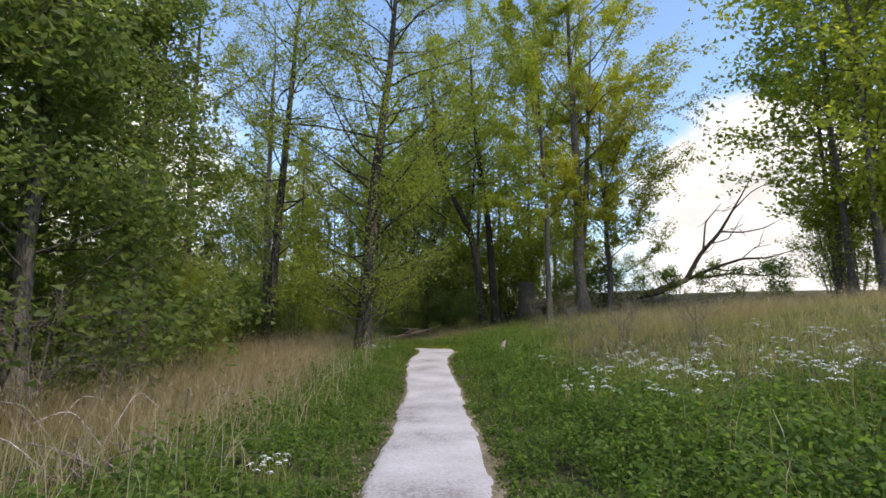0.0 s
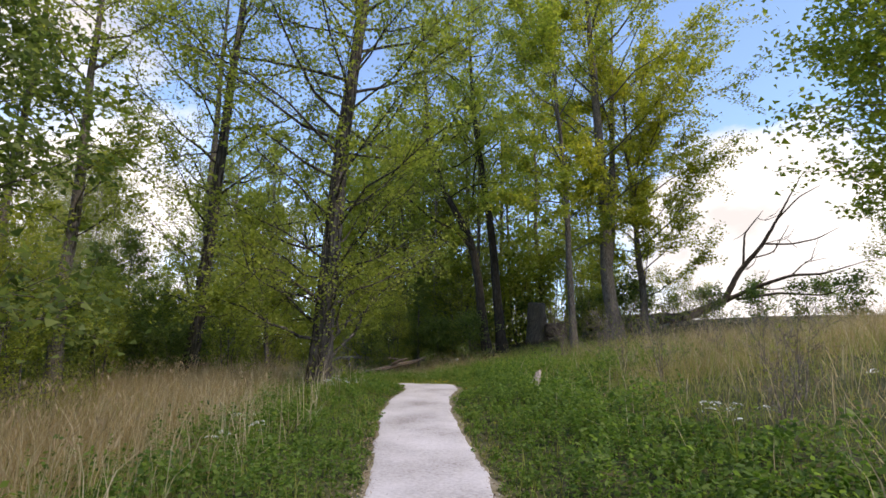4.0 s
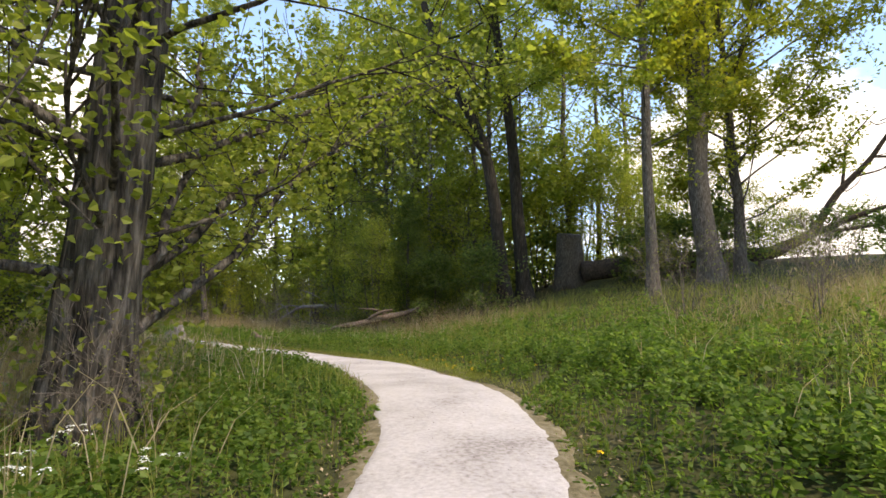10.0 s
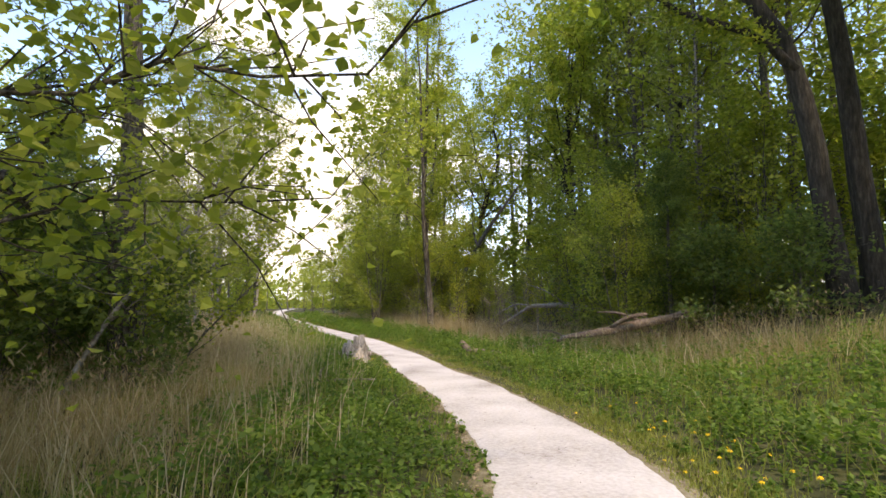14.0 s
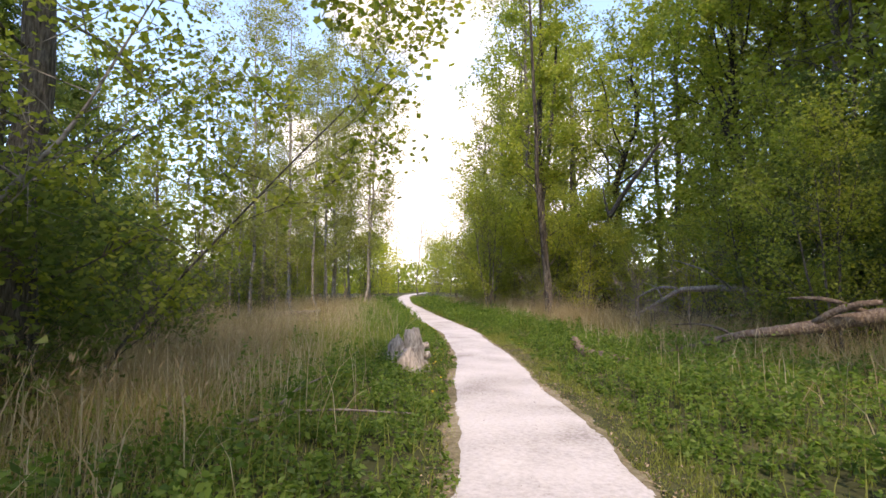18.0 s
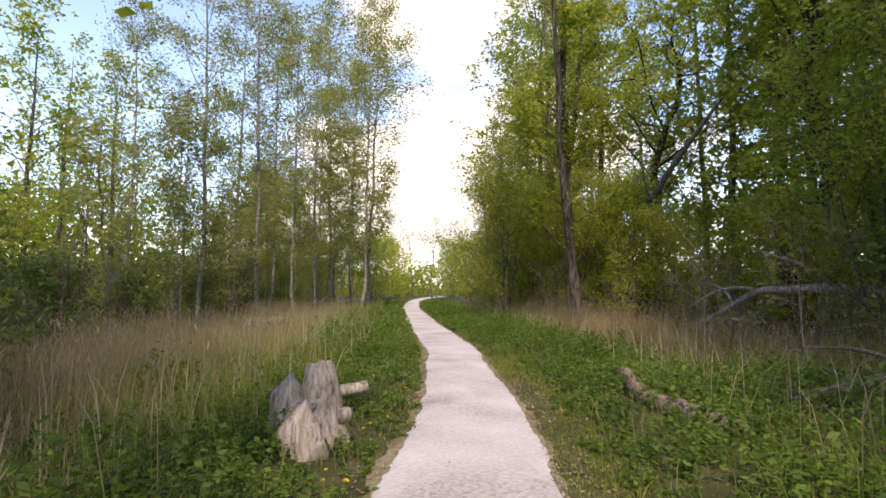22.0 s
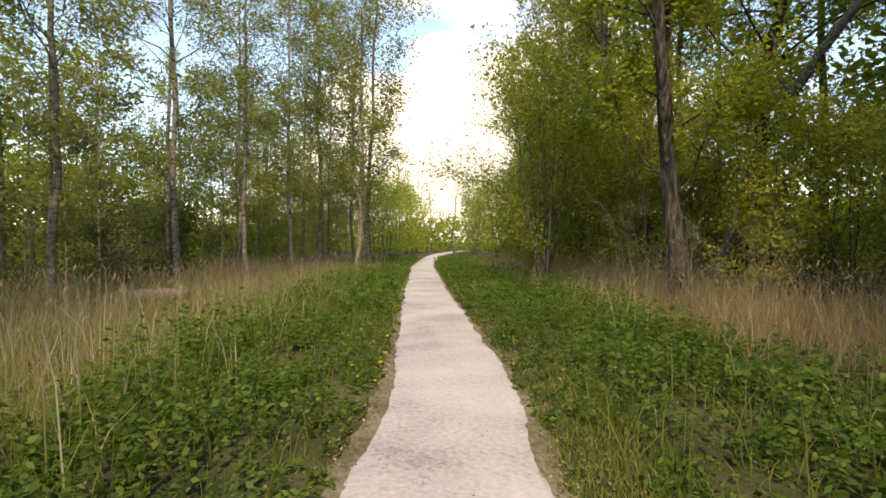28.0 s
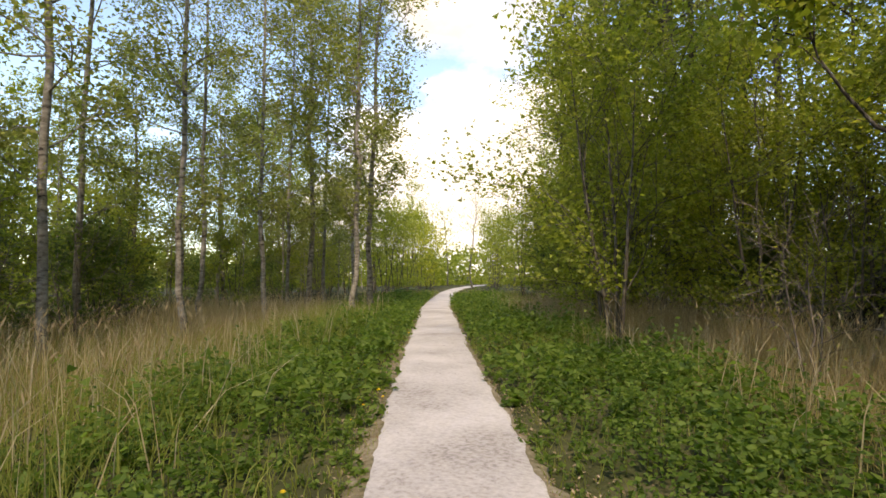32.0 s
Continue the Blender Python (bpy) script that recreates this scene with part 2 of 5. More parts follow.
def part(name, me, parent, label=""):
    ob = new(name, me)
    ob.parent = parent
    return tagged(ob, label)


def empty(name, x=0, y=0, z=0):
    ob = new(name)
    ob.location = (x, y, z)
    return ob


def tubes(lines, sides):
    """Tubes round polylines: lines of (points (n, 3), radii (n)). Returns verts and quad faces."""
    V, F, base = [], [], 0
    ang = np.linspace(0, 2 * np.pi, sides, endpoint=False)
    for pts, rad in lines:
        pts, rad = np.asarray(pts, float), np.asarray(rad, float)
        n = len(pts)
        tan = np.gradient(pts, axis=0)
        tan /= np.linalg.norm(tan, axis=1)[:, None] + 1e-9
        ref = np.where(np.abs(tan[:, 2:3]) > 0.9, [[1.0, 0, 0]], [[0, 0, 1.0]])
        u = np.cross(tan, ref)
        u /= np.linalg.norm(u, axis=1)[:, None] + 1e-9
        v = np.cross(tan, u)
        ring = pts[:, None] + rad[:, None, None] * (np.cos(ang)[None, :, None] * u[:, None] + np.sin(ang)[None, :, None] * v[:, None])
        V.append(ring.reshape(-1, 3))
        i, j = np.arange(n - 1)[:, None] * sides, np.arange(sides)[None]
        k = (np.arange(sides)[None] + 1) % sides
        F.append(np.stack([base + i + j, base + i + k, base + i + sides + k, base + i + sides + j], -1).reshape(-1, 4))
        base += n * sides
    return np.concatenate(V), np.concatenate(F)


def leaves(rng, at, size, flat=0.5, wide=0.62, fold=False, turn=None, tri=False, tilt=-0.15):
    """Leaf blades at the points: rhombs, or folded along the rib. Returns verts and faces."""
    n = len(at)
    a = rng.uniform(0, 2 * np.pi, n) if turn is None else turn
    d = np.stack([np.cos(a), np.sin(a), rng.normal(tilt, 0.45, n)], 1)
    d /= np.linalg.norm(d, axis=1)[:, None]
    up = rng.normal(0, 1, (n, 3)) * (1 - flat) + np.array([0, 0, 1.0]) * flat
    s = np.cross(d, up)
    s /= np.linalg.norm(s, axis=1)[:, None] + 1e-9
    nn = np.cross(s, d)
    L = (size * rng.uniform(0.65, 1.3, n))[:, None]
    W = L * wide
    if tri:
        V = np.stack([at - d * L * 0.5 + s * W * 0.35, at + d * L * 0.6, at - d * L * 0.3 - s * W * 0.65], 1)
        return V.reshape(-1, 3), np.arange(3 * n).reshape(-1, 3)
    if not fold:
        V = np.stack([at - d * L * 0.5, at + s * W * 0.5 - d * L * 0.06, at + d * L * 0.5, at - s * W * 0.5 - d * L * 0.06], 1)
        return V.reshape(-1, 3), np.arange(4 * n).reshape(-1, 4)
    lift = nn * L * 0.12
    V = np.stack([at - d * L * 0.5, at + s * W * 0.5 - d * L * 0.14 + lift, at + s * W * 0.33 + d * L * 0.2 + lift * 0.6, at + d * L * 0.5 - lift,
                  at - s * W * 0.33 + d * L * 0.2 + lift * 0.6, at - s * W * 0.5 - d * L * 0.14 + lift], 1)
    b = np.arange(n)[:, None] * 6
    return V.reshape(-1, 3), np.concatenate([b + np.array([0, 1, 2, 3]), b + np.array([0, 3, 4, 5])])


def join(pieces):
    V, Q, T, base = [], [], [], 0
    for v, f in pieces:
        for g in (f if isinstance(f, list) else [f]):
            (Q if g.shape[1] == 4 else T).append(g + base)
        V.append(v)
        base += len(v)
    return np.concatenate(V), [np.concatenate(g) for g in (Q, T) if g]


# ---- the plan: line walked, ground heights ----
SHIFT_T, SHIFT_D = (0, 3.8, 7, 8.5, 11.8, 13.8, 15.5, 18.5, 21.5, 26, 29.5, 32), (0.03, 0.02, 0.18, 0.2, 0.05, 0.34, 0.44, 0.26, 0.04, -0.12, 0.08, 0.19)
TRACK = np.array([(e[0], e[1], e[2] - 1.5) for _, e, _, _ in PATH])
WAY = np.gradient(TRACK[:, :2], axis=0)
WAY /= np.linalg.norm(WAY, axis=1)[:, None]
TRACK[:, :2] += np.stack([WAY[:, 1], -WAY[:, 0]], 1) * np.interp([r[0] for r in PATH], SHIFT_T, SHIFT_D)[:, None]
BEFORE = np.array([(0.4, -30.0, 0.5), (0.25, -20.0, 0.35), (0.1, -10.0, 0.15), (0.02, -4.0, 0.05)])
AFTER = np.array([(-17.1, 50.4, 0.33), (-20.6, 53.6, 0.32), (-26.6, 59.3, 0.32), (-33.5, 65.8, 0.34), (-40.0, 72.6, 0.36), (-46.4, 79.4, 0.4), (-50.8, 84.4, 0.42), (-55.6, 90.2, 0.45), (-62.0, 99.5, 0.5), (-66.5, 107.0, 0.5)])


def smooth_line(points, step):
    seg = np.concatenate([[0], np.cumsum(np.linalg.norm(np.diff(points[:, :2], axis=0), axis=1))])
    s = np.arange(0, seg[-1], step)
    line = np.stack([np.interp(s, seg, points[:, k]) for k in range(3)], 1)
    w = np.hanning(int(3.0 / step) | 1)
    w /= w.sum()
    pad = len(w) // 2
    ext = np.concatenate([np.repeat(line[:1], pad, 0), line, np.repeat(line[-1:], pad, 0)])
    return np.stack([np.convolve(ext[:, k], w, "valid") for k in range(3)], 1)


LINE = smooth_line(np.concatenate([BEFORE, TRACK, AFTER]), 0.25)
TAN = np.gradient(LINE[:, :2], axis=0)
TAN /= np.linalg.norm(TAN, axis=1)[:, None]
ALONG = np.arange(len(LINE)) * 0.25 - 30.0


def near_line(x, y):
    """For each point: the place along the path, the signed distance from its middle (right is positive) and the path's height there."""
    x, y = np.atleast_1d(x).astype(float), np.atleast_1d(y).astype(float)
    s, d, z = np.empty(len(x)), np.empty(len(x)), np.empty(len(x))
    for a in range(0, len(x), 4000):
        px, py = x[a:a + 4000, None], y[a:a + 4000, None]
        q = (px - LINE[None, :, 0]) ** 2 + (py - LINE[None, :, 1]) ** 2
        i = q.argmin(1)
        dx, dy = px[:, 0] - LINE[i, 0], py[:, 0] - LINE[i, 1]
        side = np.sign(TAN[i, 1] * dx - TAN[i, 0] * dy)
        wgt = 1.0 / (q + 2.0) ** 2
        s[a:a + 4000], d[a:a + 4000] = ALONG[i], side * np.sqrt(q[np.arange(len(i)), i])
        z[a:a + 4000] = (wgt * LINE[None, :, 2]).sum(1) / wgt.sum(1)
    return s, d, z


def waves(x, y):
    return (np.sin(x * 0.9 + 1.3 * np.sin(y * 0.6)) * np.sin(y * 0.8 + 0.7 + np.sin(x * 0.5)) * 0.6 + np.sin(x * 2.3 + y * 1.7) * 0.25 + np.sin(x * 4.1 - y * 3.3) * 0.12)


def ground_z(x, y):
    x, y = np.atleast_1d(x).astype(float), np.atleast_1d(y).astype(float)
    s, d, z = near_line(x, y)
    foot = np.interp(y, [-30, 22, 30, 48, 90], [1.6, 1.4, 0.6, -3.5, -2.0])
    dx = np.maximum(x - foot, 0)
    bank = np.interp(y, [0, 25, 33, 46, 54, 60], [3.2, 3.5, 3.5, 4.3, 5.2, 5.6]) * (1 - np.exp(-(dx / 14.0) ** 1.25))
    off = np.clip((np.abs(d) - 1.0) / 1.4, 0, 1)
    left = np.where(d < 0, -0.12 * np.clip((-d - 1) / 5, 0, 1), 0.0)
    return z - 0.035 * (1 - np.clip(off * 5, 0, 1)) + bank + left + off * (0.05 + 0.06 * waves(x, y))


def gz(x, y):
    return float(ground_z(x, y)[0])


# ---- ground and path ----
def make_ground():
    fine = np.arange(-60, 45.01, 0.75)
    far = np.geomspace(3, 2500, 22)
    xs = np.concatenate([-60 - far[::-1], fine, 45 + far])
    fy = np.arange(-14, 100.01, 0.75)
    ys = np.concatenate([-14 - far[::-1], fy, 100 + far])
    X, Y = np.meshgrid(xs, ys)
    Z = ground_z(X.ravel(), Y.ravel())
    V = np.stack([X.ravel(), Y.ravel(), Z], 1)
    nx, ny = len(xs), len(ys)
    i, j = np.meshgrid(np.arange(nx - 1), np.arange(ny - 1))
    b = (j * nx + i).ravel()
    F = np.stack([b, b + 1, b + nx + 1, b + nx], 1)
    tagged(new("ground", mesh_from("ground", V, F, M_SOIL, True)), "uneven meadow floor of moss, soil and short grass", "ground", kind="structure")


def half_width(s):
    return np.interp(s, [6, 12, 24, 28, 34, 40, 45, 48, 51, 54, 60], [0.72, 0.76, 0.75, 0.86, 0.8, 0.76, 0.66, 0.6, 0.62, 0.66, 0.68])


def make_path():
    rng = np.random.default_rng(5)
    fine = smooth_line(LINE, 0.08)
    t = np.gradient(fine[:, :2], axis=0)
    t /= np.linalg.norm(t, axis=1)[:, None]
    nrm = np.stack([t[:, 1], -t[:, 0]], 1)
    cols = np.array([-1.08, -1.0, -0.93, -0.8, -0.5, 0, 0.5, 0.8, 0.93, 1.0, 1.08])
    n, m = len(fine), len(cols)
    k = np.hanning(9)
    k /= k.sum()
    edge = [np.convolve(rng.normal(0, 0.014, n + 8), k, "valid") * 1.6 + 0.016 * np.sin(np.arange(n) * 0.11 + p) for p in (0, 2)]
    k2 = np.hanning(17)
    k2 /= k2.sum()
    edge = [e + np.convolve(rng.normal(0, 0.045, n + 16), k2, "valid") for e in edge]
    wide = half_width(np.arange(n) * 0.08 - 30)
    half = np.where(cols[None] < 0, (wide + edge[0])[:, None], (wide + edge[1])[:, None]) * np.abs(cols)[None] * np.sign(cols)[None]
    P = fine[:, None, :2] + half[..., None] * nrm[:, None]
    crown = np.array([-0.06, -0.006, 0.004, 0.012, 0.018, 0.022, 0.018, 0.012, 0.004, -0.006, -0.06])
    Z = fine[:, None, 2] + crown[None] + rng.normal(0, 0.00025, (n, m))
    V = np.concatenate([P, Z[..., None]], -1).reshape(-1, 3)
    i, j = np.meshgrid(np.arange(m - 1), np.arange(n - 1))
    b = (j * m + i).ravel()
    F = np.stack([b, b + 1, b + m + 1, b + m], 1)
    tagged(new("path", mesh_from("path", V, F, M_GRAVEL, True)), "pale crushed-gravel footpath with ragged edges", "footpath", kind="structure")


def make_shoulders():
    rng = np.random.default_rng(41)
    fine = smooth_line(LINE, 0.1)
    t = np.gradient(fine[:, :2], axis=0)
    t /= np.linalg.norm(t, axis=1)[:, None]
    nrm = np.stack([t[:, 1], -t[:, 0]], 1)
    n = len(fine)
    s = np.arange(n) * 0.1 - 30
    for side in (-1, 1):
        ragged = sum(np.convolve(rng.normal(0, a, n + w - 1), np.hanning(w) / np.hanning(w).sum(), "valid") for a, w in ((0.05, 5), (0.09, 25), (0.2, 81)))
        extra = np.interp(s, [16, 20, 34, 40, 48, 52], [0.1, 0.2, 0.22, 0.16, 0.14, 0.12]) if side > 0 else np.interp(s, [16, 24, 36, 44, 52], [0.1, 0.12, 0.14, 0.2, 0.14])
        out = half_width(s) + np.clip(extra - 0.03 + ragged, 0.02, 0.42)
        rows = [(half_width(s) * 0.8, -0.025), (half_width(s) - 0.02, -0.002), (0.6 * half_width(s) + 0.4 * out, -0.008), (out, -0.024), (out + 0.05, -0.08)]
        V = np.stack([np.column_stack([fine[:, :2] + side * w[:, None] * nrm, fine[:, 2] + dz + rng.normal(0, 0.0025, n)]) for w, dz in rows], 1).reshape(-1, 3)
        i, j = np.meshgrid(np.arange(4), np.arange(n - 1))
        b = (j * 5 + i).ravel()
        F = np.stack([b, b + 1, b + 6, b + 5], 1)
        tagged(new("path_shoulder", mesh_from("path_shoulder", V, F if side > 0 else F[:, ::-1], M_SHOULDER, True)), "trodden tan shoulder of soil and gravel beside the path", "path edge", kind="structure")


make_ground()
make_path()
make_shoulders()


# ---- trees ----
def unit(v):
    return v / (np.linalg.norm(v) + 1e-9)


def grow(seed, H, r0, limbs=22, first=0.3, spread=0.28, rise=0.5, lean=(0, 0), wiggle=0.02, twigs=5, shape="round", fork=0, droop=0.0, low=1.0, spine=()):
    """Skeleton of a tree: the trunk lines, and limbs of (line, radii, twigs)."""
    rng = np.random.default_rng(seed)
    n = 16
    f = np.linspace(0, 1, n) ** 1.25
    wob = np.cumsum(rng.normal(0, wiggle * H / n * 2.2, (n, 2)), 0)
    wob -= wob[0]
    T = np.stack([wob[:, 0] + lean[0] * f, wob[:, 1] + lean[1] * f, f * H], 1)
    R = r0 * ((1 - f) ** 0.8 * 0.88 + 0.06) * (1 + 0.55 * np.exp(-f * H / 0.45))
    if spine:
        bend = np.array(spine)
        T[:, 0], T[:, 1] = (np.interp(f * H, bend[:, 2], bend[:, c]) + 0.25 * wob[:, c] for c in (0, 1))
    T[0, 2] = -0.25
    trunks = [(T, R)]
    for k in range(fork):
        a = rng.uniform(0, 6.28)
        i0 = 1 if H < 8 else int((0.16 + 0.12 * k) * n) + 1
        start = T[i0] if H > 8 else T[0]
        g = np.linspace(0, 1, 9)
        out = np.array([np.cos(a), np.sin(a)]) * H * rng.uniform(0.1, 0.2)
        P = np.stack([start[0] + out[0] * g ** 0.7, start[1] + out[1] * g ** 0.7, start[2] + (H * rng.uniform(0.82, 0.98) - start[2]) * g], 1)
        P[1:, :2] += np.cumsum(rng.normal(0, wiggle * H / 14, (8, 2)), 0)
        trunks.append((P, R[i0] * 0.78 * ((1 - g) ** 0.8 * 0.9 + 0.08)))
    out_limbs = []
    for k in range(limbs):
        P, PR = trunks[k % len(trunks)]
        h = first + (0.97 - first) * ((k + rng.uniform(0, 1)) / limbs) ** low
        i = int(np.clip(np.searchsorted(P[:, 2], h * H), 1, len(P) - 1))
        w = np.clip((h * H - P[i - 1, 2]) / (P[i, 2] - P[i - 1, 2] + 1e-6), 0, 1)
        p0, pr = P[i - 1] * (1 - w) + P[i] * w, PR[i - 1] * (1 - w) + PR[i] * w
        g = (h - first) / (1 - first)
        prof = {"round": 0.55 + 0.75 * math.sin(math.pi * min(g * 0.9 + 0.08, 1)), "cone": 1.15 - 0.9 * g, "up": 0.9 - 0.35 * g}[shape]
        ln = H * spread * prof * rng.uniform(0.75, 1.25)
        a = k * 2.39996 + rng.uniform(-0.5, 0.5)
        el = rise * rng.uniform(0.5, 1.4) + 0.35 * g
        d = np.array([math.cos(a) * math.cos(el), math.sin(a) * math.cos(el), math.sin(el)])
        m = 6
        pts = [p0]
        for q in range(m - 1):
            d = unit(d + rng.normal(0, 0.16 + wiggle * 2, 3) + np.array([0, 0, 0.07 - droop]))
            pts.append(pts[-1] + d * ln / (m - 1))
        pts = np.array(pts)
        rr = np.linspace(min(pr * 0.45, 0.007 * ln + 0.01), 0.004, m)
        tw = []
        for q in range(twigs):
            u = rng.uniform(0.3, 1.0) * (m - 1)
            j = min(int(u), m - 2)
            b = pts[j] + (pts[j + 1] - pts[j]) * (u - j)
            e = unit(unit(pts[j + 1] - pts[j]) + rng.normal(0, 0.65, 3) + np.array([0, 0, 0.12 - droop]))
            tl = ln * rng.uniform(0.18, 0.42)
            mid = b + e * tl * 0.5 + rng.normal(0, 0.04 * tl, 3)
            end = b + e * tl + rng.normal(0, 0.08 * tl, 3) + np.array([0, 0, -droop * tl])
            tw.append((np.array([b, mid, end]), np.array([0.008, 0.005, 0.0025]) * (0.6 + H / 18)))
        out_limbs.append((pts, rr, tw))
    return rng, trunks, out_limbs


def ridged(rng, V, sides, n, r, deep):
    """Bark ridges and root swellings pressed into a trunk's rings."""
    A = V.reshape(n, sides, 3)
    mid = A.mean(1, keepdims=True)
    lob = 1 + deep * np.sin(np.arange(sides) * 2 * np.pi / sides * 5 + rng.uniform(0, 6))[None, :, None] * np.exp(-np.arange(n) / 4.0)[:, None, None] + rng.normal(0, deep * 0.35, (n, sides, 1))
    return (mid + (A - mid) * lob).reshape(-1, 3)


def tree(name, seed, H, r0, leaf, bark, count, size, sides=10, flat=0.35, cloud=0.22, label="", category="tree", hero=False, quad=False, spot=None, shoots=0, arms=(), fine=(), arm_r=0.042, **kw):
    """A tree at the origin: trunk, branches and a crown of single leaves round the twigs."""
    rng, trunks, limbs = grow(seed, H, r0, **kw)

    def clear(p):
        """False where a point would hang in the walker's way."""
        if spot is None:
            return np.ones(len(p), bool)
        _, d, z = near_line(p[:, 0] + spot[0], p[:, 1] + spot[1])
        return (np.abs(d) > 1.25) | (p[:, 2] + gz(*spot) > z + 2.9)

    limbs = [l for l in limbs if clear(l[0]).all()]
    for line, ar, tn in [(l, arm_r, 26) for l in arms] + [(l, 0.4 * arm_r, 34) for l in fine]:
        line = np.array(line)
        q = np.linspace(0, len(line) - 1, 9)
        pts = np.stack([np.interp(q, np.arange(len(line)), line[:, c]) for c in range(3)], 1)
        pts[1:] += rng.normal(0, 0.05, (8, 3))
        tw = []
        for _ in range(tn):
            j = int(rng.integers(2, 8))
            b = pts[j] + (pts[j + 1] - pts[j]) * rng.uniform(0, 1)
            e = unit(unit(pts[j + 1] - pts[j]) + rng.normal(0, 0.75, 3))
            tl = rng.uniform(0.5, 1.3)
            tw.append((np.array([b, b + e * tl * 0.5 + rng.normal(0, 0.05, 3), b + e * tl + rng.normal(0, 0.1, 3)]), np.array([0.009, 0.006, 0.003])))
        limbs.append((pts, np.linspace(ar, 0.2 * ar, 9), tw))
    limbs = [(p, r, [t for t in tw if clear(t[0]).all()]) for p, r, tw in limbs]
    top, main = empty(name), None
    for k, (P, R) in enumerate(trunks):
        if hero:
            seg = np.linspace(0, len(P) - 1, 40)
            P = np.stack([np.interp(seg, np.arange(len(P)), P[:, c]) for c in range(3)], 1)
            R = np.interp(seg, np.arange(len(R)), R)
        sd = (22 if hero else sides) if k == 0 else (12 if hero else 6)
        V, F = tubes([(P, R)], sd)
        if hero:
            V = ridged(rng, V, sd, len(P), R, 0.09)
        stem = part("stem" if k else "trunk", mesh_from("trunk", V, F, bark, True), top)
        main = main if k else stem
    if hero:
        for pts, rr, tw in limbs:
            V1, F1 = tubes([(pts, rr)], 6)
            V2, F2 = tubes(tw, 3)
            part("branch", mesh_from("branch", np.concatenate([V1, V2]), [F1, F2 + len(V1)], bark, True), main)
    else:
        V1, F1 = tubes([(p[[0, 1, 2, 3, 5]], r[[0, 1, 2, 3, 5]]) for p, r, _ in limbs], 3)
        V2, F2 = tubes([(p[[0, 2]], r[[0, 2]]) for _, _, tw in limbs for p, r in tw], 3)
        LIGHT["b" + name + str(seed)] = mesh_from("branchwork_far", V1, F1, bark, True)
        tagged(part("branchwork", mesh_from("branchwork", np.concatenate([V1, V2]), [F1, F2 + len(V1)], bark, True), top), kind="stuff")
    if count:
        lines = [p for _, _, tw in limbs for p, _ in tw] + [p[-3:] for p, _, _ in limbs]
        pick = rng.integers(0, len(lines), count)
        u = rng.uniform(0.1, 1.05, count)
        A, B, C = (np.array([l[q] for l in lines])[pick] for q in range(3))
        at = np.where((u < 0.5)[:, None], A + (B - A) * (u * 2)[:, None], B + (C - B) * (u * 2 - 1)[:, None])
        at = at + rng.normal(0, cloud, (count, 3)) * np.array([1, 1, 0.6])
        if shoots:
            a, h = rng.uniform(0, 6.28, shoots), rng.uniform(0.1, 3.4, shoots) ** 0.9
            r = r0 * (1 + 0.5 * np.exp(-h / 0.45)) + np.abs(rng.normal(0, 0.3, shoots))
            at = np.concatenate([at, np.stack([r * np.cos(a), r * np.sin(a), h], 1)])
        at = at[clear(at)]
        if hero == 2:
            at = at[(at[:, 2] < 6.0) | (rng.uniform(0, 1, len(at)) < 0.85)]
        if hero == 2:
            _, d, z = near_line(at[:, 0] + spot[0], at[:, 1] + spot[1])
            thin = (np.abs(d) < 5.0) & (at[:, 2] < 7.0) & (rng.uniform(0, 1, len(at)) < 0.62)
            at, d = at[~thin], d[~thin]
            close = (np.abs(d) < 5.5) & (at[:, 2] < 6.5)
            V, F = join([leaves(rng, at[~close], size * 1.35, flat, wide=0.8, tri=True), leaves(rng, at[close], size, flat, wide=0.85, fold=True)])
        else:
            V, F = leaves(rng, at, size, flat, wide=0.75, tri=not quad)
        if not hero and name != "maple_sapling":
            LIGHT[name + str(seed)] = mesh_from("crown_far", *leaves(rng, at[: int(count * 0.33)], size * 1.58, flat, wide=0.75, tri=True), leaf)
            top["kin"] = name + str(seed)
        tagged(part("crown", mesh_from("crown", V, F, leaf), top, "loose foliage of single leaves"), kind="stuff")
    return tagged(top, label, category)


def off(x, y):
    s, d, _ = near_line(x, y)
    return float(s[0]), float(d[0])


LIGHT = {}


def put(ob, x, y, turn=0.0, scale=1.0, tall=None):
    m = Matrix.Translation((x, y, gz(x, y))) @ Matrix.Rotation(turn, 4, "Z") @ Matrix.Diagonal((scale, scale, tall or scale, 1))
    c = copy_thing(ob, m)
    if "kin" in c:
        if abs(off(x, y)[1]) > (16 if y < 25 else 12.5) or y > 70:
            for o in c.children:
                if o.name.startswith("crown"):
                    o.data = LIGHT[c["kin"]]
                if o.name.startswith("branchwork") and (abs(off(x, y)[1]) > 14 or y > 74):
                    o.data = LIGHT["b" + c["kin"]]
        del c["kin"]
    return c


def drop_proto(*obs):
    for ob in obs:
        for o in (*ob.children_recursive, ob):
            bpy.data.objects.remove(o)


def at_ground(ob, x, y):
    ob.location = (x, y, gz(x, y))
    return ob


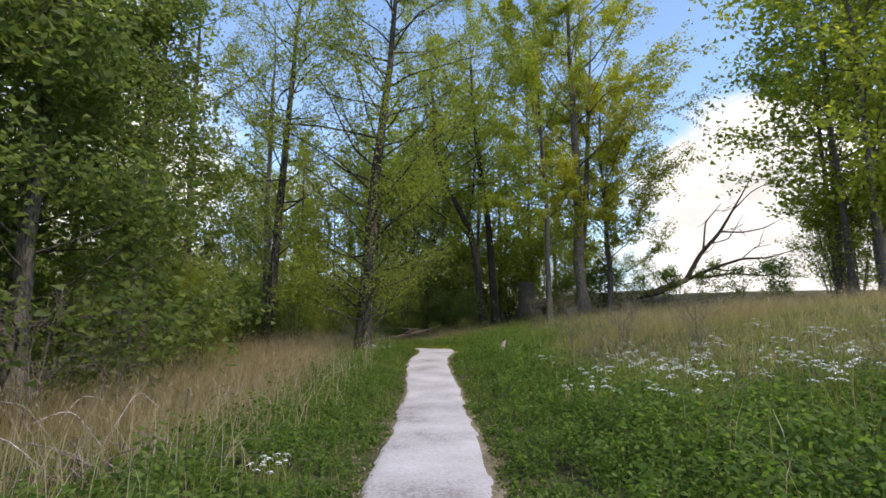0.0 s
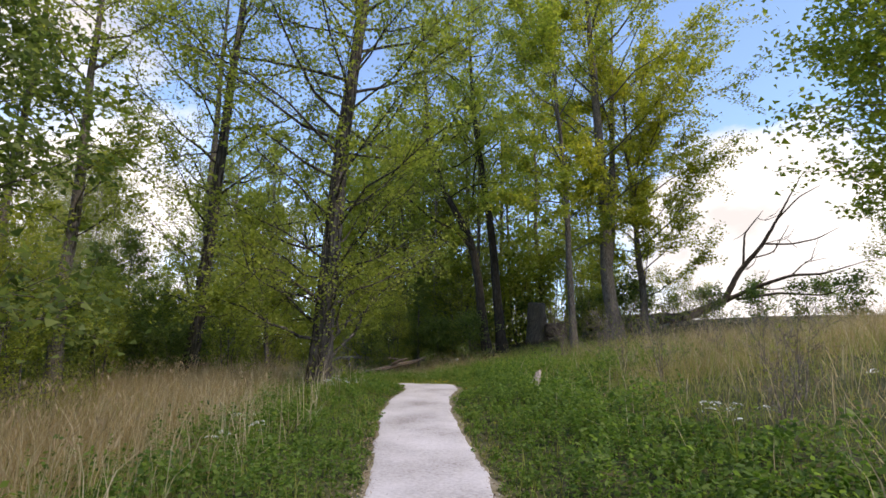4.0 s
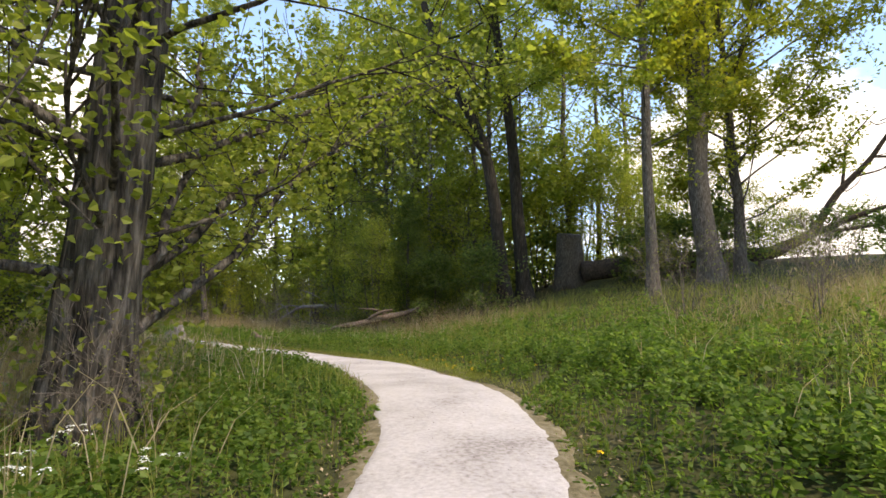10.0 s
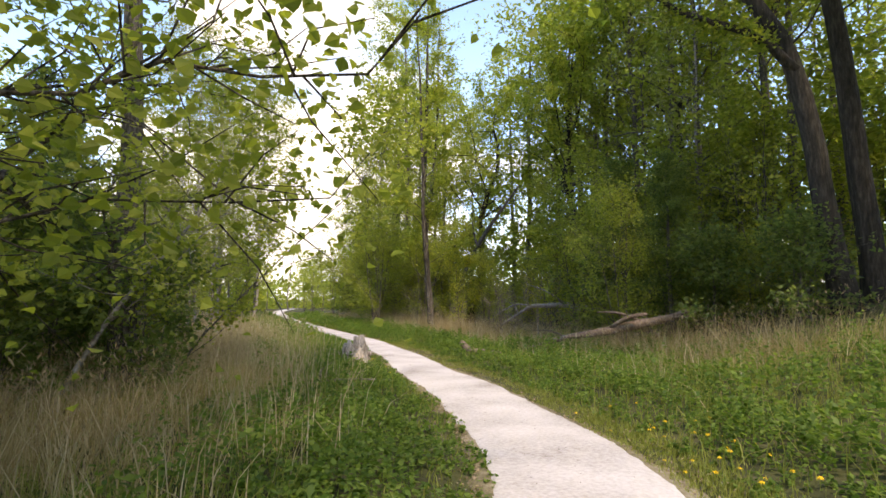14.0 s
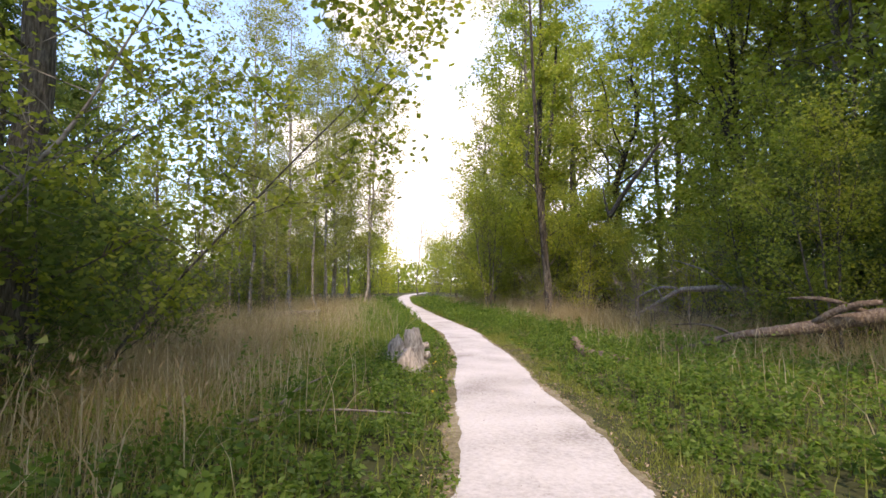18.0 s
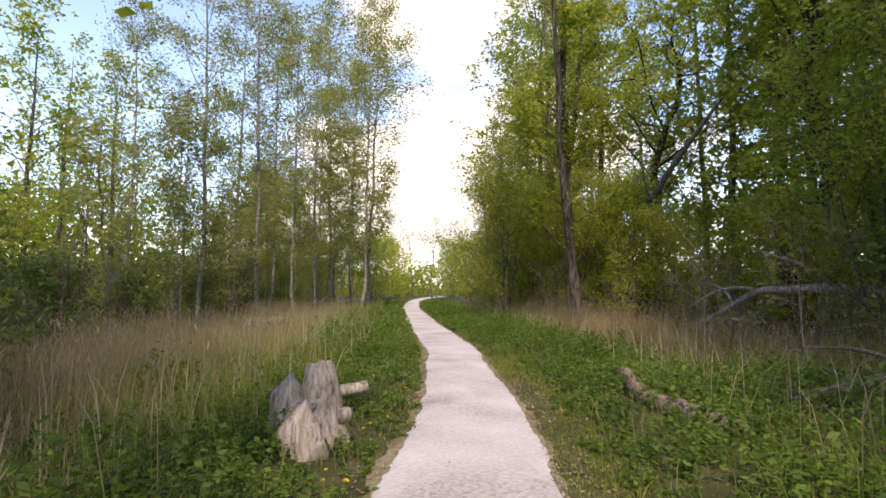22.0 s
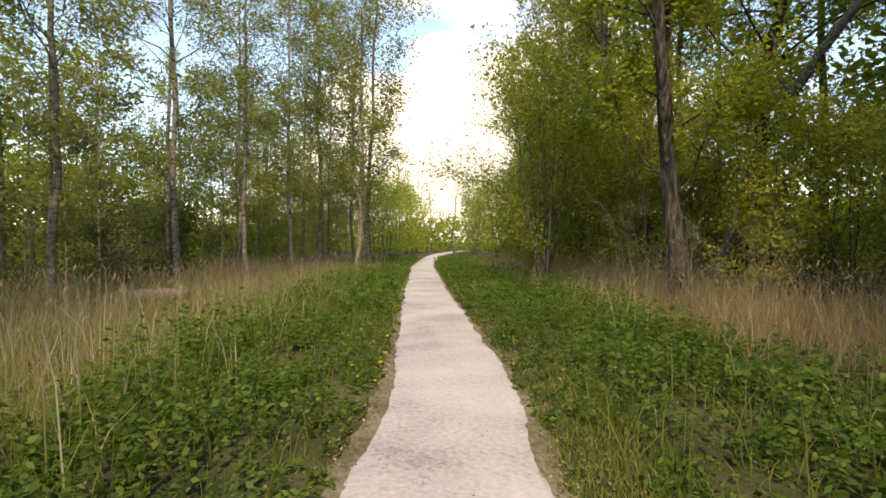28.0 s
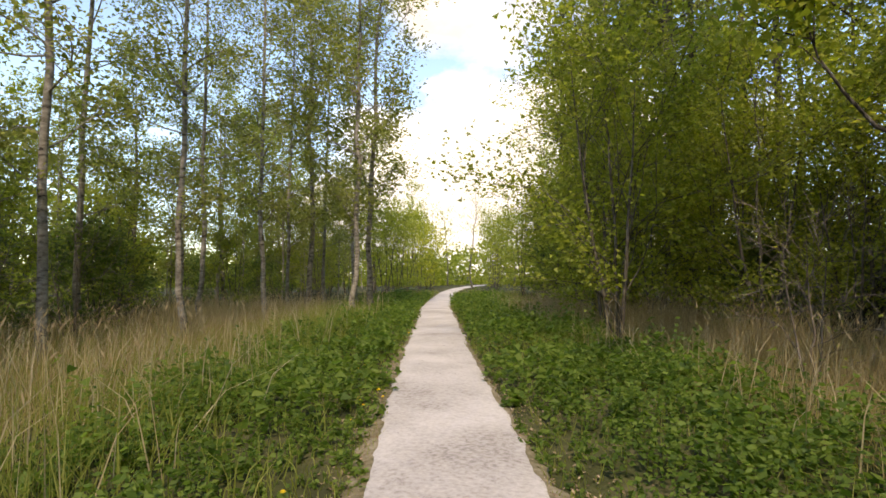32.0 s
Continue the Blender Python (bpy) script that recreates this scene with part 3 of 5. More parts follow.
def build_trees():
    rng = np.random.default_rng(11)
    # trees that stand out along the walk
    at_ground(tree("alder_tree", 1, 21, 0.36, M_ALDER, M_BARK_OLD, 76000, 0.085, hero=2, low=1.3, limbs=70, first=0.07, spread=0.22, rise=0.34, twigs=14, cloud=0.3, spine=((-0.15, 0, 0), (-0.15, 0, 1.3), (-0.03, 0, 2.9), (0.08, 0, 5), (0.25, 0.1, 8), (0.9, 0.2, 14), (1.4, 0.2, 21)),
                   spot=(-3.5, 25.15), shoots=1500, arm_r=0.06, arms=(((0.1, 0, 0.95), (0.4, 0.4, 1.34), (0.6, 0.85, 1.73), (0.85, 1.25, 2.09), (0.95, 1.65, 2.57), (1.05, 1.85, 2.81), (1.5, 2.35, 3.32), (2.1, 2.85, 3.87), (2.8, 3.35, 4.65), (3.85, 4.05, 5.55)),
                         ((0.1, 0, 1.4), (0.34, 0.25, 1.82), (0.22, 0.45, 2.32), (0.26, 0.65, 2.46), (0.31, 0.95, 2.86), (0.29, 1.35, 3.46), (0.26, 1.85, 4.08), (0.3, 2.25, 4.8)),
                         ((0.1, 0.1, 1.5), (0.5, 0.65, 2.0), (0.55, 1.15, 2.5), (0.7, 1.65, 2.94), (0.95, 2.25, 3.4), (1.55, 2.85, 3.87), (2.1, 3.45, 4.57), (2.9, 4.05, 5.28)),
                         ((0.1, 0, 2.5), (0.34, 0.35, 3.14), (0.34, 0.75, 3.74), (0.26, 1.15, 4.33)),
                         ((0.1, 0.1, 2.6), (0.5, 0.65, 2.98), (0.7, 1.15, 3.3), (1.05, 1.75, 3.65), (1.65, 2.45, 4.13), (2.35, 3.15, 4.54), (3.2, 3.85, 5.18)),
                         ((-0.1, -0.2, 1.5), (-0.9, -0.8, 1.7), (-1.8, -1.2, 2.2), (-2.8, -1.7, 2.5)), ((-0.1, -0.2, 2.6), (-0.7, -0.7, 3.1), (-1.3, -1.1, 3.5), (-2.2, -1.5, 3.3))),
                   fine=(((-0.1, 0.2, 2.0), (-0.5, 1.2, 2.35), (-0.7, 2.4, 2.65), (-0.5, 3.2, 2.8), (0.0, 3.65, 2.88), (0.5, 3.85, 2.9), (1.2, 3.92, 2.92), (1.7, 3.95, 2.97)), ((-0.1, 0.2, 1.7), (-0.7, 1.6, 1.9), (-1.0, 3.0, 2.1), (-0.6, 3.8, 2.2), (0.3, 4.15, 2.3))), label="old alder with ridged grey bark and low spreading branches"), -3.5, 25.15)
    at_ground(tree("alder_tree", 2, 24, 0.3, M_ALDER, M_BARK_OLD, 18000, 0.11, hero=1, limbs=42, first=0.1, spread=0.19, rise=0.22, lean=(1.0, 0), twigs=9, label="tall alder with thin crown and grey bark in the wood"), -9.5, 29.7)
    at_ground(tree("alder_tree", 3, 22, 0.26, M_ALDER, M_BARK, 8500, 0.1, hero=1, limbs=32, first=0.05, spread=0.14, rise=0.22, lean=(-0.4, 0), twigs=9, label="tall alder with drooping side branches beside the meadow"), -10.8, 34.0)
    at_ground(tree("alder_tree", 4, 19, 0.25, M_ALDER, M_BARK, 16000, 0.11, hero=1, limbs=28, first=0.25, spread=0.19, rise=0.3, twigs=8, label="slim alder with grey bark among bushes"), -12.5, 26.5)
    # twin maples: stems darkened in colour to stand for shade
    at_ground(tree("maple_tree", 5, 26, 0.36, M_MAPLE, M_BARK_DARK, 20000, 0.14, hero=1, limbs=26, first=0.3, spread=0.2, twigs=8, wiggle=0.03, spine=((0, 0, 0), (-0.35, 0, 2.1), (-0.65, 0, 5.4), (-1.15, 0, 8.2), (-2.0, 0, 9.9), (-3.0, 0.2, 11.7), (-4.2, 0.5, 16), (-4.6, 0.8, 26)), arm_r=0.17,
                   arms=(((-0.95, -0.1, 7.4), (-1.4, -0.4, 7.8), (-2.5, -0.5, 8.85), (-4.0, -0.5, 9.6), (-5.4, -0.5, 10.9), (-6.5, -0.5, 12.0)), ((-1.15, 0, 8.2), (-1.4, 0.4, 9.3), (-0.9, 0.8, 11.0), (-0.7, 1.0, 13.5), (-0.2, 1.2, 17.0))), label="maple with shade-darkened stem colour and a long crooked limb at the wood edge"), 3.47, 46.0)
    at_ground(tree("maple_tree", 6, 28, 0.38, M_MAPLE, M_BARK_DARK, 20000, 0.14, hero=1, limbs=28, first=0.32, spread=0.18, twigs=8, wiggle=0.03, spine=((0, 0, 0), (-0.25, 0, 2.8), (-0.5, 0, 6.4), (-0.7, 0, 9.7), (-1.1, 0, 12.1), (-1.8, 0, 18), (-2.2, 0, 28)), label="maple with shade-darkened stem colour standing beside its twin"), 4.67, 47.5)
    at_ground(tree("maple_tree", 7, 24, 0.22, M_MAPLE, M_BARK, 28000, 0.17, hero=1, limbs=28, first=0.22, spread=0.2, twigs=8, label="slender maple with pale stem on the bank"), 7.6, 39.2)
    # the next two crowns carry sunlight in their leaf colour
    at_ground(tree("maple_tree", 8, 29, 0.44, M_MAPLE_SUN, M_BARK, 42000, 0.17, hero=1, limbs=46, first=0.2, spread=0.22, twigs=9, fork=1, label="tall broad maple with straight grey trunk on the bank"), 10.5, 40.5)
    at_ground(tree("maple_tree", 9, 17.5, 0.26, M_MAPLE_SUN, M_BARK, 46000, 0.17, hero=1, limbs=46, first=0.12, spread=0.34, twigs=11, label="round-crowned maple with leaves coloured sunlit yellow-green on the bank"), 13.2, 43.0)
    at_ground(tree("poplar_tree", 12, 21, 0.19, M_MAPLE, M_BARK_OLD, 24000, 0.12, hero=1, limbs=40, first=0.1, spread=0.15, rise=0.75, twigs=8, fork=2, wiggle=0.035, shape="up", spine=((0.15, 0, 0), (0, 0, 1.2), (-0.2, 0, 3.6), (-0.4, 0, 7), (-0.3, 0, 12), (-0.1, 0, 21)), label="twin-stemmed poplar with furrowed bark at the meadow edge"), -14.05, 54.5)
    for seed, x, y in ((13, -16.5, 66.5), (14, -7.5, 60.0), (15, -1.0, 58.0)):
        at_ground(tree("oak_tree", seed, 17, 0.34, M_MAPLE, M_BARK_DARK, 18000, 0.16, hero=1, limbs=24, first=0.3, spread=0.34, rise=0.5, twigs=9, wiggle=0.11, label="crooked oak with twisting dark limbs and young leaves"), x, y)
    at_ground(tree("maple_sapling", 16, 6.0, 0.024, M_HAZEL, M_BARK, 5200, 0.095, quad=True, limbs=26, first=0.1, spread=0.26, rise=0.35, twigs=6, cloud=0.17, spine=((0, 0, 0), (0.5, 0.4, 1.0), (1.3, 1.0, 2.1), (2.2, 1.6, 3.2), (3.1, 2.25, 4.3), (3.8, 2.8, 6.0)), label="leaning young maple with large fresh leaves", category="sapling"), -10.4, 34.6)
    at_ground(tree("leaning_sapling", 18, 5.4, 0.05, M_ALDER, M_BIRCH, 3200, 0.085, quad=True, limbs=20, first=0.25, spread=0.28, rise=0.3, twigs=7, cloud=0.16, spine=((0, 0, 0), (0.4, 0.6, 1.5), (0.9, 1.9, 3.4), (1.3, 2.7, 5.4)), label="pale leaning young stem with sparse small leaves", category="sapling"), -9.7, 32.0)
    # kinds for the woods
    P_al = [tree("alder_tree", 20 + k, 22, 0.22, M_ALDER, M_BARK, 9500, 0.165, sides=7, limbs=26, first=0.12, spread=0.17, twigs=6, cloud=0.3, label="alder with grey bark and fresh thin leaves in the wood") for k in range(3)]
    P_ma = [tree("maple_tree", 30 + k, 19, 0.22, M_MAPLE, M_BARK, 10000, 0.175, sides=7, limbs=24, first=0.14, spread=0.25, twigs=6, cloud=0.32, fork=k % 2, label="maple with fresh green crown in the wood") for k in range(3)]
    P_bi = [tree("birch_tree", 40 + k, 17, 0.1, M_BIRCHLEAF, M_BIRCH, 10000, 0.102, sides=7, limbs=26, first=0.18, spread=0.14, rise=0.7, twigs=6, cloud=0.28, droop=0.06, wiggle=0.025, label="slender birch with pale bark and sparse young leaves") for k in range(4)]
    P_po = [tree("aspen_tree", 45 + k, 20, 0.13, M_BIRCHLEAF, M_BIRCH, 9500, 0.15, sides=7, limbs=30, first=0.15, spread=0.17, rise=0.7, twigs=6, cloud=0.36, wiggle=0.04, label="tall slim aspen with leafy crown by the path") for k in range(2)]
    P_ba = [tree("bare_tree", 50 + k, 15, 0.15, M_ALDER, M_BARK, 1600, 0.12, sides=7, limbs=26, first=0.25, spread=0.18, rise=0.7, twigs=12, wiggle=0.05, label="nearly bare tree with thin twigs and few leaf buds") for k in range(2)]
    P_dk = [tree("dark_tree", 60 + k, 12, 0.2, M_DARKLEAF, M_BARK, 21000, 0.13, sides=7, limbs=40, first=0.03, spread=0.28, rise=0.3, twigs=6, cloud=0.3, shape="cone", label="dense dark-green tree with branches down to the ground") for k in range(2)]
    P_sh = [tree("hazel_bush", 70 + k, 6.0, 0.05, M_HAZEL, M_BARK, 8800, 0.092, sides=5, limbs=32, first=0.04, spread=0.4, rise=0.75, twigs=7, cloud=0.26, wiggle=0.05, fork=2, label="dense hazel bush with fresh yellow-green leaves", category="bush") for k in range(3)]
    # bushes whose sunlit look comes from the leaf colour
    P_su = [tree("hazel_bush", 76, 6.0, 0.05, M_MAPLE_SUN, M_BARK, 5200, 0.13, sides=5, limbs=30, first=0.04, spread=0.36, rise=0.8, twigs=7, cloud=0.26, wiggle=0.05, fork=2, label="bush with leaves coloured sunlit yellow-green at the path's end", category="bush")]
    P_sa = [tree("sapling", 80 + k, 7, 0.04, M_BIRCHLEAF, M_BIRCH, 2600, 0.1, sides=5, limbs=18, first=0.15, spread=0.18, rise=0.8, twigs=5, cloud=0.22, label="thin young tree with sparse leaves", category="sapling") for k in range(2)]
    # undergrowth: shade under the trees is put into the leaf colour
    P_un = [tree("undergrowth_bush", 90 + k, 3.0, 0.03, M_DARKLEAF, M_BARK, 2800, 0.14, sides=5, limbs=22, first=0.03, spread=0.5, rise=0.6, twigs=6, cloud=0.25, wiggle=0.06, fork=2, label="undergrowth bush with shade put into its dark leaf colour and tangled twigs", category="bush") for k in range(2)]
    P_br = [tree("bare_bush", 95 + k, 2.4, 0.025, M_HAZEL, M_GREYWOOD, 160, 0.06, sides=5, limbs=26, first=0.03, spread=0.5, rise=0.7, twigs=9, wiggle=0.08, fork=2, label="tangled bare bush of thin grey-brown twigs", category="bush") for k in range(2)]
    protos = P_su + P_br + P_po + P_al + P_ma + P_bi + P_ba + P_dk + P_sh + P_sa + P_un

    def many(kinds, spots, lo, hi, group, rng=None):
        rng = rng or np.random.default_rng(len(spots) * 1000 + int(abs(spots[0][0] * 10)))
        for x, y in spots:
            tagged(put(kinds[int(rng.integers(len(kinds)))], x, y, rng.uniform(0, 6.28), rng.uniform(lo, hi)), group=group)

    def wood(kinds, n, x0, x1, y0, y1, lo, hi, gap, keep, group):
        rng = np.random.default_rng(n * 1000 + int(abs(x0 * 7 + y1)))
        spots = []
        for _ in range(n * 40):
            x, y = rng.uniform(x0, x1), rng.uniform(y0, y1)
            if keep(x, y) and all((x - a) ** 2 + (y - b) ** 2 > gap * gap for a, b in spots):
                spots.append((x, y))
                if len(spots) >= n:
                    break
        many(kinds, spots, lo, hi, group, rng)

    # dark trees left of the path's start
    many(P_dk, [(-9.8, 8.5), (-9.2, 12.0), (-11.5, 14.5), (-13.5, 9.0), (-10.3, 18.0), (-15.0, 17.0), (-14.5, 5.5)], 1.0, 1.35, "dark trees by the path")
    # trees on the bank
    many(P_ma, [(26, 36), (24.0, 32.0), (29, 31), (25.0, 27), (31, 38), (27, 33.5), (23.5, 29), (25.2, 34.4), (28.2, 30.2), (30.5, 34.4), (26.4, 30.6)], 1.0, 1.3, "trees on the bank")
    # woods
    wood(P_al, 12, -36, -13, 20, 44, 0.75, 1.0, 3.6, lambda x, y: off(x, y)[1] < -13.0 and y < 46 + x * 0.3 and not (-3.3 < -0.78 * (x + 9.4) + 0.62 * (y - 40) < 17), "trees in the wood")
    many(P_bi, [(-27.4, 51.6), (-25.5, 48.6), (-31.0, 55.5), (-30.0, 50.0), (-35.0, 58.5), (-34.0, 54.5), (-24.0, 45.5), (-38.5, 62.5)], 0.85, 1.02, "birches by the meadow")
    wood(P_bi + P_ba[:1], 24, -66, -22, 42, 84, 0.55, 0.8, 2.2, lambda x, y: -26 < off(x, y)[1] < -9.5, "birches by the meadow")
    wood(P_al[:2] + P_ma[:1], 16, -60, -22, 40, 84, 0.5, 0.72, 3.0, lambda x, y: -26 < off(x, y)[1] < -11.0, "trees in the wood")
    wood(P_sa, 16, -56, -14, 42, 76, 0.7, 1.2, 1.5, lambda x, y: -14 < off(x, y)[1] < -6.0, "young trees by the meadow")
    wood(P_sh, 16, -60, -18, 40, 80, 0.6, 0.9, 2.2, lambda x, y: -18 < off(x, y)[1] < -8.5, "bushes by the meadow")
    wood(P_un, 40, -60, -13, 28, 76, 0.6, 1.0, 1.8, lambda x, y: -20 < off(x, y)[1] < -8.5, "undergrowth by the meadow")
    wood(P_ma + P_al, 26, -36, 12, 49, 84, 0.8, 1.15, 3.2, lambda x, y: off(x, y)[1] > 7.5 and x < y * 0.22 - 3 and not (-16 < x < -6 and y < 61), "trees behind the bushes")
    wood(P_ba + P_bi[:1], 8, -36, 2, 50, 84, 0.8, 1.1, 3.2, lambda x, y: off(x, y)[1] > 6.0 and x < y * 0.22 - 6 and not (-16 < x < -6 and y < 61), "trees behind the bushes")
    wood(P_sh, 24, -38, 2, 46, 80, 0.75, 1.1, 1.9, lambda x, y: 6.0 < off(x, y)[1] < 13 and x < y * 0.2 - 8.5 and not (-16 < x < -5 and y < 60.5), "bushes along the path")
    many(P_su + P_sh[:1], [(-12.8, 55.8), (-11.3, 56.5), (-10.0, 55.2), (-8.6, 56.3), (-7.2, 55.0), (-12.2, 57.6), (-9.3, 58.0), (-6.4, 57.2)], 0.5, 0.68, "low bushes round the dead wood")
    many(P_dk, [(-1.3, 48.4), (-3.2, 50.8), (1.0, 51.5), (-0.2, 54.0)], 0.5, 0.62, "dark bushes by the fallen branch")
    many(P_sh, [(1.9, 48.6), (2.9, 50.5), (6.5, 53.5), (-5.2, 52.4)], 1.0, 1.2, "bushes by the fallen branch")
    wood(P_un, 16, -6, 14, 44, 56, 0.7, 1.1, 1.6, lambda x, y: off(x, y)[1] > 9 and not (3.6 < x < 9.4 and y < 52), "undergrowth by the fallen branch")
    wood(P_sh, 12, -26, -8.5, 20, 36, 0.45, 0.7, 2.4, lambda x, y: off(x, y)[1] < -8.5, "bushes in the wood")
    wood(P_sh, 12, -22, -6.5, 14, 36, 0.4, 0.6, 1.8, lambda x, y: off(x, y)[1] < -6.5, "undergrowth in the wood")
    many(P_un, [(12, 46), (15, 47.5), (18, 49.5), (10, 45), (21, 51), (26, 52), (30, 50)], 0.6, 0.9, "bushes on the bank")
    many(P_sh, [(24.0, 33.0), (27.0, 35.5), (30.0, 36.0), (25.5, 29.5), (29.5, 33.0)], 1.0, 1.35, "bushes on the bank")
    many(P_un, [(-10.3, 31.6), (-9.6, 33.4), (-11.5, 31.0), (-10.0, 29.2), (-12.2, 34.5)], 0.6, 0.85, "undergrowth in the wood")
    many(P_al, [(-5.0, 60.5), (-8.0, 64.5), (-11.5, 66.0), (-14.0, 71.0), (9.0, 55.0), (12.0, 58.0), (6.0, 58.5), (15.0, 60.0)], 1.0, 1.25, "trees behind the bushes")
    many(P_sh, [(8.5, 54.5), (11.5, 53.0), (14.5, 54.0), (5.0, 54.5)], 0.8, 1.0, "bushes on the bank")
    many(P_sh, [(7.5, 55.5), (9.5, 54.2), (11.0, 56.5), (12.5, 55.2), (14.6, 57.4)], 1.15, 1.4, "bushes on the bank")
    # both sides of the far stretch of path
    many(P_bi, [(-24.8, 67.0), (-21.9, 65.6)], 0.85, 1.0, "pale thin birches in the bushes")
    many(P_ba, [(-26.0, 68.6), (-30.8, 72.3), (-28.4, 70.6)], 0.9, 1.1, "bare trees in the bushes")
    many(P_po, [(-31.2, 59.2), (-33.8, 62.0), (-40.6, 66.0), (-36.0, 60.0)], 0.9, 1.1, "tall trees by the far path")
    many(P_sh, [(-20.8, 59.8), (-19.3, 57.6), (-22.9, 63.0), (-25.7, 66.4), (-28.2, 69.9), (-31.0, 73.3), (-17.5, 61.0)], 0.95, 1.2, "bushes along the path")
    many(P_al, [(-21.5, 66.0), (-25.5, 71.0), (-3.0, 57.0), (-1.0, 54.0), (-9.5, 66.0), (1.5, 60.0), (-4.5, 64.0), (3.0, 55.0)], 0.95, 1.25, "trees behind the bushes")
    many(P_sh, [(9.5, 44.0), (11.5, 46.5), (14.0, 46.0), (16.5, 47.0), (18.5, 48.5), (20.5, 50.0), (13.0, 50.5), (17.0, 52.0), (9.0, 52.5)], 0.42, 0.62, "bushes on the bank")
    many(P_br, [(-25.6, 45.2), (-24.6, 47.0), (-27.0, 47.4), (-23.2, 43.2), (-20.6, 41.5), (-18.6, 40.0), (-28.3, 49.6), (-16.2, 38.2), (-14.2, 37.2)], 0.8, 1.15, "bare bushes by the meadow")
    many(P_br, [(-7.6, 49.2), (-6.2, 48.2), (-8.6, 50.8), (-5.0, 49.6), (-9.6, 52.0), (-13.2, 53.2), (-15.4, 55.4), (-12.4, 54.6), (2.4, 45.4), (-7.0, 9.5), (-6.6, 11.0), (-8.0, 7.2)], 0.6, 0.95, "bare bushes by the path")
    many(P_br, [(-4.1, 24.7), (-3.3, 24.6), (-3.9, 25.6), (-3.0, 25.0)], 0.28, 0.42, "bare shoots round the alder's foot")
    many(P_br, [(5.5, 17.0), (6.5, 19.5), (4.8, 20.5), (7.4, 16.2), (6.2, 13.5), (5.0, 23.5), (4.2, 15.4), (7.0, 22.0)], 0.4, 0.6, "bare bushes on the bank")
    many(P_br, [(6.0, 29.0), (7.6, 31.2), (9.2, 33.0), (5.4, 32.4), (8.2, 35.4), (10.8, 31.0), (11.6, 35.2), (6.4, 36.4), (9.6, 28.0)], 0.55, 0.8, "bare bushes on the bank")
    many(P_sh, [(1.2, 47.2), (2.9, 47.9), (1.8, 46.4), (0.4, 48.6), (-0.8, 47.8), (10.4, 47.6), (-3.0, 48.2), (11.6, 46.4)], 0.28, 0.42, "bushes by the fallen branch")
    many(P_dk, [(-14.8, 34.6), (-17.6, 36.6)], 0.55, 0.65, "dark trees by the meadow")
    many(P_un, [(-12.9, 34.0), (-12.6, 32.6), (-14.6, 36.4)], 0.9, 1.2, "undergrowth in the wood")
    wood(P_un + P_sh[:1], 16, -40, -12, 54, 82, 0.7, 1.1, 1.7, lambda x, y: 7.0 < off(x, y)[1] < 14 and not (-16 < x < -6 and y < 61), "undergrowth along the path")
    many(P_sh, [(29.0, 40.0), (31.5, 42.5), (27.0, 38.0), (33.0, 39.5), (26.0, 35.0)], 0.9, 1.2, "bushes on the bank")
    many(P_un, [(21.0, 44.5), (23.5, 43.0), (25.5, 41.5), (19.0, 45.5), (27.5, 43.5)], 0.55, 0.85, "bushes on the bank")
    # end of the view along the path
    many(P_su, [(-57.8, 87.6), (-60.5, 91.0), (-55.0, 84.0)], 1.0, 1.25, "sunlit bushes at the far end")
    many(P_sh, [(-44.6, 71.4), (-48.2, 75.4), (-51.6, 79.4), (-53.6, 77.0), (-58.0, 84.0), (-43.0, 81.6), (-47.4, 87.2), (-53.0, 92.6), (-37.4, 78.0), (-39.6, 83.0), (-58.5, 99.5)], 0.85, 1.15, "trees at the far end")
    many(P_ba, [(-62, 92), (-58, 95), (-64, 97), (-50, 93)], 0.6, 0.8, "bare trees at the far end")
    many(P_ma + P_al, [(-60, 82), (-40, 90), (-72, 98), (-50, 100), (-44, 94)], 0.6, 0.8, "trees at the far end")
    drop_proto(*protos)


def far_wood():
    """Leaf masses of the woods that close the view."""
    rng = np.random.default_rng(21)
    n = 66000
    s = rng.uniform(-20, 96, n)
    side = np.where(rng.uniform(0, 1, n) < 0.5, -1.0, 1.0)
    i = np.clip(((s + 30) / 0.25).astype(int), 0, len(LINE) - 1)
    d = side * rng.uniform(24, 44, n)
    x, y = LINE[i, 0] + TAN[i, 1] * d, LINE[i, 1] - TAN[i, 0] * d
    keep = (side < 0) | ((s > 32) & (x < y * 0.22 - 2))
    top = 9.0 + 2.5 * np.sin(x * 0.35 + 1) * np.sin(y * 0.27) + rng.normal(0, 1.2, n)
    # low belt across the far end of the path
    m = 46000
    a, r = radians(90) + rng.uniform(radians(-2), radians(100), m), rng.uniform(88, 112, m)
    x, y = np.concatenate([x[keep], -6 + r * np.cos(a)]), np.concatenate([y[keep], 36 + r * np.sin(a)])
    top = np.concatenate([top[keep], 5.2 + 1.2 * np.sin(a * 23) + rng.normal(0, 0.7, m)])
    _, dd, _ = near_line(x, y)
    ok = np.abs(dd) > np.where(np.arange(len(x)) < keep.sum(), 20, 3.0)
    x, y, top = x[ok], y[ok], top[ok]
    z = ground_z(x, y) + rng.uniform(0, 1, len(x)) ** 1.1 * top
    V, F = leaves(rng, np.stack([x, y, z], 1), 0.6, 0.3, wide=0.8, tri=True)
    tagged(new("far_wood", mesh_from("far_wood", V, F, M_ALDER)), "far woodland foliage closing the view behind the trees", "wood", kind="stuff")


build_trees()
far_wood()


